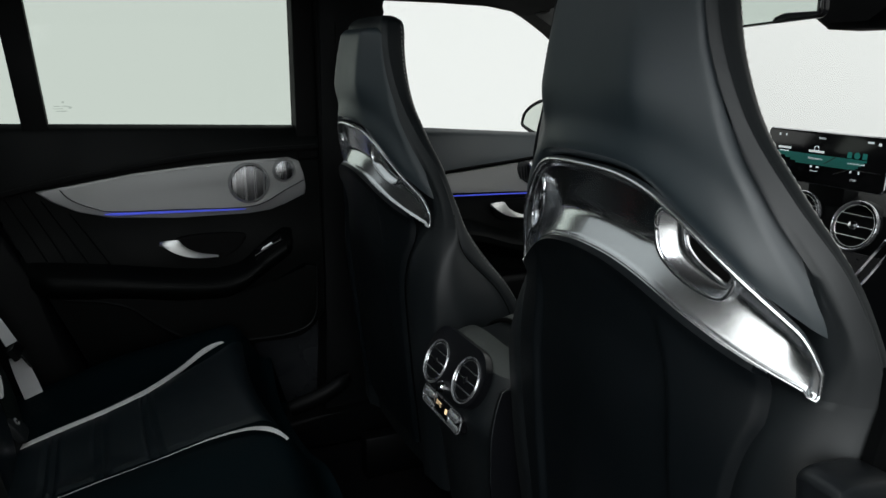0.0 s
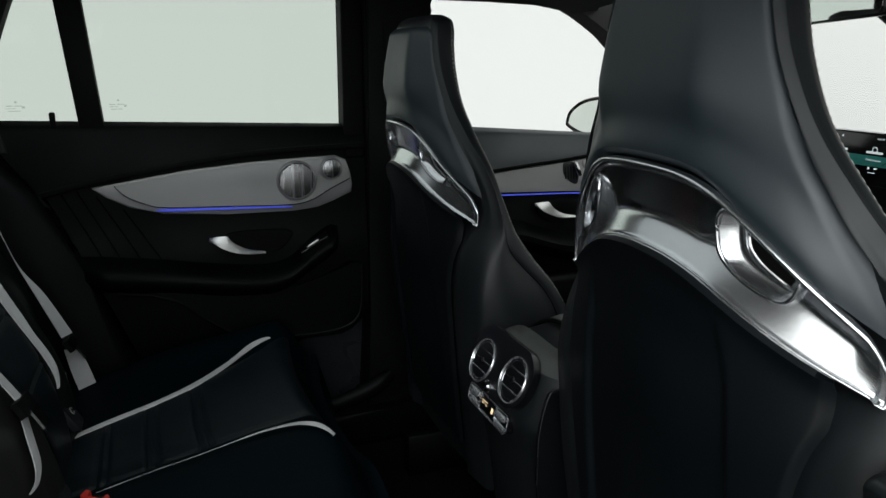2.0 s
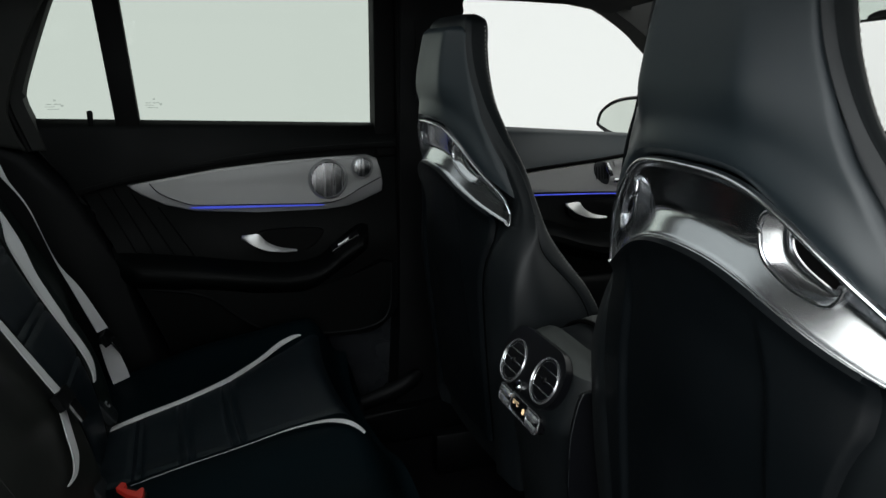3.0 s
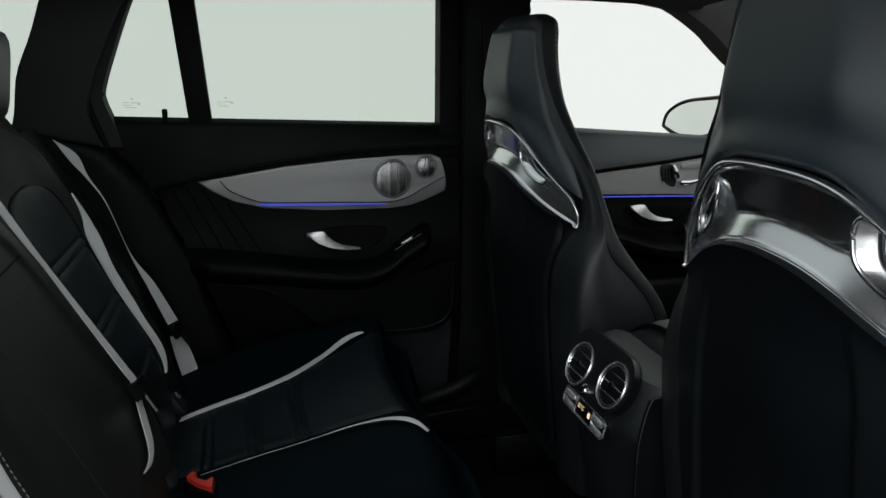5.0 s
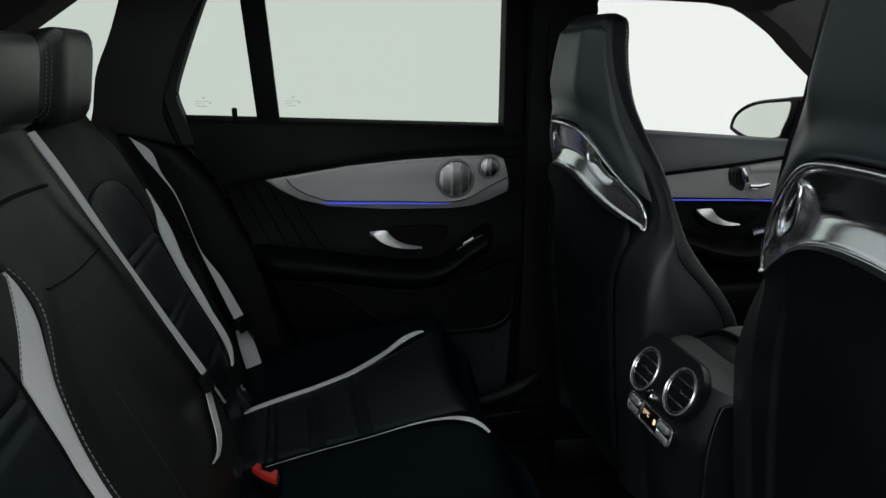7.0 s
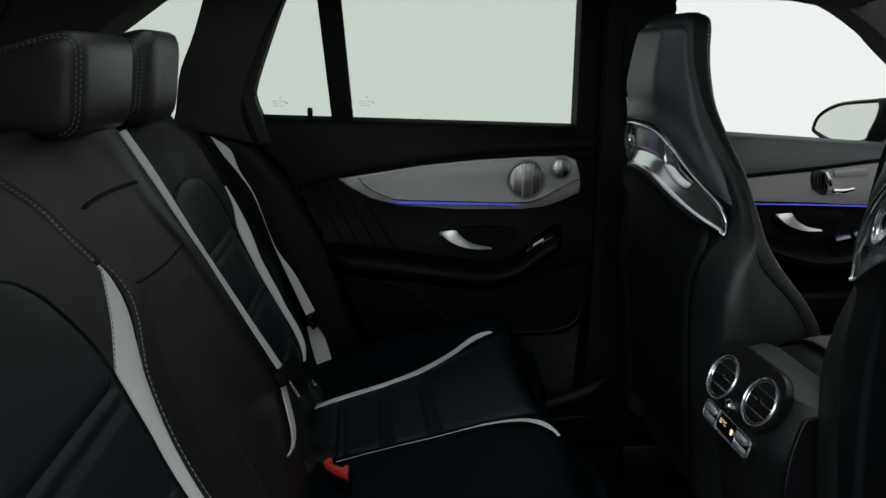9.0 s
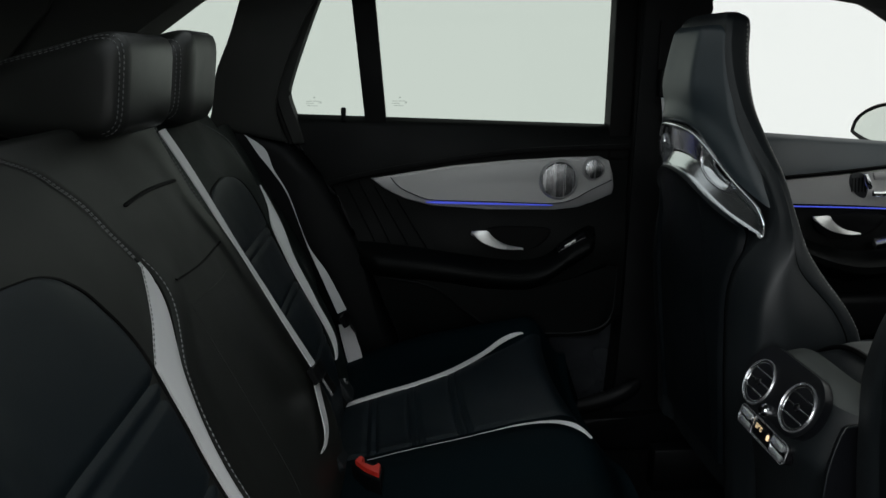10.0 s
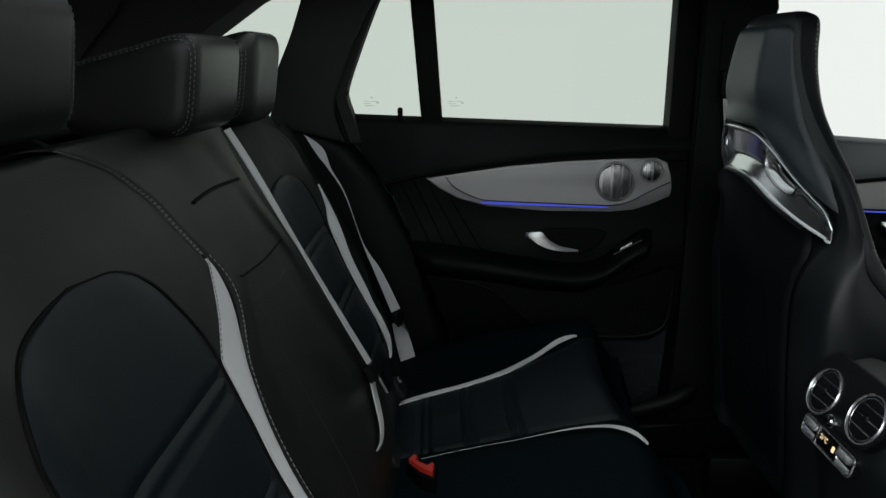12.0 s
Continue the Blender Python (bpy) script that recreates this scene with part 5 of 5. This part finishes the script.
part("shoulder_seam", stitches(shoulder, 0.0042, 0.0022, 0.0008, BN, 0.0004), STITCH, bench, "pale shoulder stitching")


# middle section with its folding armrest
def mid_h(y, z):
    d = seam_y(z, y) - abs(y)
    return 0.010 + 0.007 * smoothstep(0.74, 0.66, z) * smoothstep(0.08, 0.0, d) - 0.003 * (1 - min(1, max(0, d) / 0.006)) ** 2.5


def middle(u, v):
    roll = max(0.0, (v - 0.90) / 0.10)
    z = 0.30 + (TOP_Z - 0.013 - 0.30) * min(v, 0.90) / 0.90 + 0.018 * math.sin(roll * math.pi / 2)
    y = -(seam_y(z) + 0.002) * (1 - u) + (seam_y(z, 1) + 0.002) * u
    return back(y, z, mid_h(y, z) - 0.085 * (1 - math.cos(roll * math.pi / 2)))


mid = part("middle_backrest", sheet(middle, 80, 80, 0.05, BN), BENCH_BACK_LIT, bench, "plain black leather middle backrest")


edge_path = [back(0.0022 - seam_y(z), z, mid_h(0.0022 - seam_y(z), z) + 0.0012) for z in np.linspace(0.36, 0.709, 70)]
part("stitching", stitches(edge_path, 0.0042, 0.0026, 0.0006, BN, 0.0005), STITCH, mid)


def mid_line(name, pts, r, mat):
    path = [back(y, z, mid_h(y, z) + 0.0004) for y, z in curve_through(pts, 24)]
    part(name, tube(path, [r * 0.3] + [r] * 22 + [r * 0.3], 6, flat=0.5), mat, mid)


mid_line("loop_slot", [(-0.088, 0.757), (-0.002, 0.760), (0.108, 0.756)], 0.0042, RUBBER)
mid_line("seam_line", [(-0.085, 0.672), (-0.07, 0.669), (0.022, 0.664), (0.105, 0.666), (0.115, 0.668)], 0.0022, RUBBER)
mid_line("seam_line", [(-0.078, 0.642), (0.01, 0.636), (0.095, 0.636)], 0.0012, BENCH_BACK_LIT)
mid_line("seam_line", [(-0.080, 0.645), (-0.093, 0.539), (-0.105, 0.45), (-0.112, 0.40)], 0.0008, BENCH_BACK_LIT)


# headrests: deep rounded cushions, sewn along the edge of each side
def headrest(yc, lift, dx, tall, half, soft):
    def surf(t, y, puff=0.0):
        """A point round the section at y; the front is flat, its upper edge the highest."""
        e = min(1.0, max(0.0, (abs(y) - (half - soft)) / soft))
        shrink = 0.78 * soft * (1 - math.sqrt(max(0.0, 1 - e * e))) - puff
        c, s = math.cos(t), math.sin(t)
        k = (abs(c) ** 5 + abs(s) ** 5) ** (-1 / 5)
        px, pz = k * c * ((0.060 if c > 0 else 0.095) - shrink), k * s * (tall - shrink)
        if s > 0:
            pz += s * 0.30 * px
        return -0.443 + dx + px + 0.14 * pz, yc + y, 0.891 + lift + pz
    ys = list(np.linspace(-half, soft - half, 14)) + list(np.linspace(-0.04, 0.04, 6)) + list(np.linspace(half - soft, half, 14))
    hr = part("headrest", loft([[surf(2 * math.pi * (i + 0.5) / 44, y) for i in range(44)] for y in ys]), HEADREST_LEATHER, bench, "padded black leather headrest")
    for side in (-1, 1):
        for off in (0.0, 0.0045):
            pts = [surf(t, side * (half - 0.012 + off), 0.0004) for t in np.linspace(-0.95, 2.35, 90)]
            part("stitching", stitches(pts, 0.0042, 0.002, 0.0007, (0.3, side, 0.3), 0.0006), STITCH, hr)
    for s in (-0.05, 0.05):
        part("headrest_post", turned([(0.006, -0.05), (0.006, 0.03)], (-0.455 + dx, yc + s, 0.82 + lift), (0, 0, 1), 12), CHROME, hr)
    return hr


for yc, lift, dx, tall, half, soft in ((-0.362, 0.020, -0.036, 0.056, 0.098, 0.026), (0.008, -0.004, 0.0, 0.054, 0.100, 0.028), (0.325, -0.004, -0.016, 0.068, 0.108, 0.050)):
    headrest(yc, lift, dx, tall, half, soft)


# ---- bench cushion ----
def cush_z(x):
    return 0.350 + 0.17 * (x - 0.185)


def cushion_h(x, y):
    a = abs(y)
    h = (0.008 + 0.022 * smoothstep(-0.22, -0.02, x)) * math.exp(-((a - 0.62) / 0.06) ** 2) + 0.018 * math.exp(-((a - 0.135) / 0.06) ** 2)
    h -= 0.10 * smoothstep(0.155, 0.25, x) ** 2
    h -= 0.010 * smoothstep(0.10, 0.0, a)
    return h


def bench_cushion(u, v):
    x = -0.33 + 0.59 * u
    y = -0.66 + 1.32 * v
    xf = x + (0.012 * math.cos(2 * math.pi * y / 0.74)) * u
    h = cushion_h(x, y)
    h -= 0.08 * smoothstep(0.62, 0.66, abs(y)) ** 2
    return xf, y, cush_z(x) + h


cu = part("cushion", sheet(bench_cushion, 60, 100, 0.13, (0, 0, 1)), BENCH_LEATHER, bench, "black leather bench cushion")


def on_cush(x, y, lift=0.0):
    return (x + 0.012 * math.cos(2 * math.pi * y / 0.74) * (x + 0.33) / 0.59, y, cush_z(x) + cushion_h(x, y) + lift)


for sign in (-1, 1):
    def cpad(u, v, sign=sign):
        x = -0.20 + 0.40 * u
        yi = 0.150 + 0.05 * min(1, u / 0.75) - 0.02 * max(0, u - 0.75)
        yo = 0.395 + 0.18 * u ** 1.5
        y = yi + (yo - yi) * v
        e = 1 - abs(2 * v - 1) ** 8
        fl = 0
        for xg in (-0.150, -0.135, -0.075, -0.060, 0.005, 0.020):
            fl -= 0.0045 * math.exp(-((x - xg) / 0.0035) ** 2)
        return on_cush(x, sign * y, 0.001 + 0.006 * max(0, e) ** 0.5 + fl)
    part("seat_insert", sheet(cpad, 110, 30, 0.006, (0, 0, 1)), LEATHER_BLUE, cu, "black leather insert with sewn flutes")
    oa = [(-0.200, 0.370), (-0.171, 0.382), (-0.136, 0.393), (-0.059, 0.413), (0.008, 0.440), (0.066, 0.487), (0.114, 0.534), (0.147, 0.552), (0.163, 0.556)]
    ob = [(-0.200, 0.382), (-0.172, 0.394), (-0.136, 0.406), (-0.059, 0.426), (0.008, 0.457), (0.067, 0.505), (0.110, 0.547), (0.138, 0.560), (0.158, 0.560)]
    part("white_stripe", surface_strip(lambda x, y, s=sign: on_cush(x, s * y, 0.0085), oa, ob, 0.003, (0, 0, 1)), GREY_LEATHER, cu, "white leather stripe on the cushion")
    ia = [(-0.147, 0.1373), (-0.063, 0.1500), (0.034, 0.1582), (0.097, 0.160), (0.137, 0.148), (0.158, 0.131), (0.176, 0.112), (0.188, 0.099)]
    ib = [(-0.147, 0.1376), (-0.063, 0.1503), (0.035, 0.1592), (0.099, 0.1675), (0.140, 0.159), (0.163, 0.142), (0.181, 0.122), (0.193, 0.107)]
    part("white_stripe", surface_strip(lambda x, y, s=sign: on_cush(x, s * y, 0.0040 + 0.003 * smoothstep(-0.02, 0.09, x)), ia, ib, 0.0006, (0, 0, 1)), GREY_LEATHER, cu, "white leather stripe on the cushion")
set_back(cu, 1.035)
part("bench_base", box(-0.40, -0.64, 0.02, 0.19, 0.64, 0.24, 0.03, 3), CARPET, bench)

# ---- seat belts ----
BELT_L = [back(y, z, 0.028) for y, z in ((0.106, 0.812), (0.113, 0.770), (0.117, 0.730), (0.120, 0.685), (0.126, 0.640), (0.126, 0.590), (0.125, 0.535), (0.127, 0.470))]
BELT_R = [back(y, z, 0.028) for y, z in ((0.135, 0.813), (0.143, 0.770), (0.144, 0.730), (0.142, 0.690), (0.140, 0.655), (0.143, 0.594), (0.147, 0.530), (0.153, 0.464))]


b1 = thing("seat_belt", "light grey middle seat belt over the backrest", "seat belt", tuple(back(0.13, 0.45, 0.02)), "seat belts")
part("webbing", strip(BELT_L, BELT_R, 0.0018, BN), BELT, b1, "light grey woven belt")


def tongue(parent, p, d):
    p, d = Vector(p), Vector(d).normalized()
    s = d.cross(BN).normalized()
    part("belt_stop", loft([[p + d * k + s * a * 0.030 + BN * c * 0.007 for a, c in ((-1, -0.6), (-1, 0.6), (-0.8, 1), (0.8, 1), (1, 0.6), (1, -0.6), (0.8, -1), (-0.8, -1))] for k in (-0.012, 0.012)]), PLASTIC, parent, "black plastic belt guide")
    part("tongue", loft([[p + d * k + s * a * 0.016 + BN * (0.006 + c * 0.0018) for a, c in ((-1, -1), (-1, 1), (1, 1), (1, -1))] for k in (0.010, 0.040)]), CHROME, parent, "metal belt tongue")


tongue(b1, back(0.143, 0.456, 0.026), BU * -1 + Vector((0, -0.15, 0)))
lo_l = [(0.132, 0.456, 0.020), (0.096, 0.432, 0.020), (0.070, 0.409, 0.020), (0.043, 0.400, 0.020), (0.003, 0.404, 0.020)]
lo_r = [(0.150, 0.446, 0.020), (0.117, 0.421, 0.020), (0.092, 0.400, 0.020), (0.051, 0.394, 0.020), (0.006, 0.402, 0.020)]
part("webbing", strip([back(*p) for p in lo_l], [back(*p) for p in lo_r], 0.0018, BN), BELT, b1)
b2 = thing("seat_belt", "light grey side seat belt hanging beside the bench", "seat belt", (-0.21, 0.66, 0.36), "seat belts")
bl = [(-0.403, 0.63, 0.772), (-0.380, 0.63, 0.733), (-0.354, 0.63, 0.698), (-0.323, 0.63, 0.646), (-0.289, 0.63, 0.542), (-0.263, 0.63, 0.475), (-0.229, 0.63, 0.388)]
br = [(-0.4015, 0.631, 0.7705), (-0.366, 0.634, 0.743), (-0.350, 0.632, 0.701), (-0.3215, 0.631, 0.6475), (-0.2875, 0.631, 0.5435), (-0.250, 0.640, 0.478), (-0.212, 0.652, 0.390)]
part("webbing", strip(bl, br, 0.0018, BN), BELT, b2, "light grey woven belt")
tongue(b2, (-0.216, 0.635, 0.376), BU * -1)
part("webbing", strip([(-0.230, 0.645, 0.357), (-0.222, 0.645, 0.31), (-0.208, 0.645, 0.249)], [(-0.204, 0.655, 0.358), (-0.187, 0.655, 0.303), (-0.175, 0.655, 0.253)], 0.0018, BN), BELT, b2)
buckle = thing("belt_buckle", "black seat belt buckle with a red button", "belt buckle", (-0.15, 0.12, 0.25))
part("buckle_body", plate([(-0.172, 0.146, 0.303), (-0.160, 0.166, 0.304), (-0.122, 0.135, 0.304), (-0.126, 0.100, 0.302), (-0.150, 0.116, 0.302)], (0.004, -0.004, -0.085), 0.004, 3), PLASTIC, buckle)
part("buckle_button", plate([(-0.167, 0.147, 0.3105), (-0.159, 0.160, 0.3115), (-0.153, 0.154, 0.3115), (-0.157, 0.141, 0.3110), (-0.137, 0.125, 0.3110), (-0.130, 0.136, 0.3115), (-0.127, 0.131, 0.3115), (-0.129, 0.107, 0.3100), (-0.150, 0.124, 0.3100)], (0.001, -0.002, -0.007), 0.001), RED, buckle, "red release button")
for p0 in (Vector((-0.1935, 0.144, 0.334)), Vector((-0.200, 0.427, 0.316))):
    flap = thing("anchor_flap", "small black leather anchor flap on the bench", "anchor flap", tuple(p0), "anchor flaps")
    part("flap", plate(rounded(0.026, 0.030, 0.010, lambda a, b: p0 + Vector((0, a, 0)) + BU * b), BN * -0.012, 0.004, 3), LEATHER, flap)
    part("emblem", tube([p0 + Vector((0, 0.006 * math.cos(a), 0)) + BU * (0.004 + 0.006 * math.sin(a)) + BN * 0.002 for a in np.linspace(0.3, 5.6, 14)], 0.0014, 6), STITCH, flap, "grey embroidered emblem")

# inside mirror
im = thing("inside_mirror", "frameless inside mirror with black housing", "mirror", (1.0, 0.03, 1.02))


def mir(y, z, back_off=0.0):
    return Vector((1.0 - 0.03 * y - 0.035 * z + back_off, 0.03 + y, 1.012 + z - 0.06 * y))


part("mirror_housing", loft([rounded(0.110 * k, 0.034 * k, 0.012 * k, lambda y, z: mir(y, z, o)) for k, o in ((0.985, 0.0), (1.0, 0.003), (1.0, 0.012), (0.85, 0.03))]), GLOSS, im)
part("mirror_glass", plate(rounded(0.105, 0.0305, 0.010, lambda y, z: mir(y, z, -0.0015)), (0.001, 0, 0)), MIRROR, im, "mirror glass", False)
part("sensor_housing", loft([[(x, -0.055 + y * k, 1.045 - z * k) for y, z in ((-0.10, -0.06), (-0.09, 0.05), (-0.05, 0.077), (0.04, 0.077), (0.08, 0.05), (0.09, -0.06))] for x, k in ((1.08, 0.85), (1.095, 0.98), (1.17, 1.0), (1.19, 0.7))]), PLASTIC, im, "black sensor housing")
part("mirror_stem", tube([(1.02, 0.0, 1.03), (1.08, -0.04, 1.05)], 0.012, 10), PLASTIC, im)
# belt guide on the pillar
bg = thing("belt_guide", "black shoulder belt guide on the door pillar", "belt guide", (0.50, 0.725, 0.80))
part("guide_cover", box(0.472, 0.715, 0.84, 0.54, 0.737, 0.90, 0.006, 3), PLASTIC, bg)
for k in range(3):
    part("guide_rib", box(0.478, 0.711, 0.848 + k * 0.016, 0.535, 0.717, 0.857 + k * 0.016, 0.002), GLOSS, bg)
part("guide_slide", plate(xz([(0.470, 1.0), (0.476, 1.0), (0.476, 0.83), (0.470, 0.83)], 0.730), (0, 0.006, 0)), PLASTIC, bg)
part("webbing", strip([(0.478, 0.722, 0.845), (0.49, 0.722, 0.75), (0.50, 0.722, 0.6)], [(0.525, 0.722, 0.845), (0.535, 0.722, 0.75), (0.545, 0.722, 0.6)], 0.002, (0, -1, 0)), BELT, bg, "light grey woven belt")
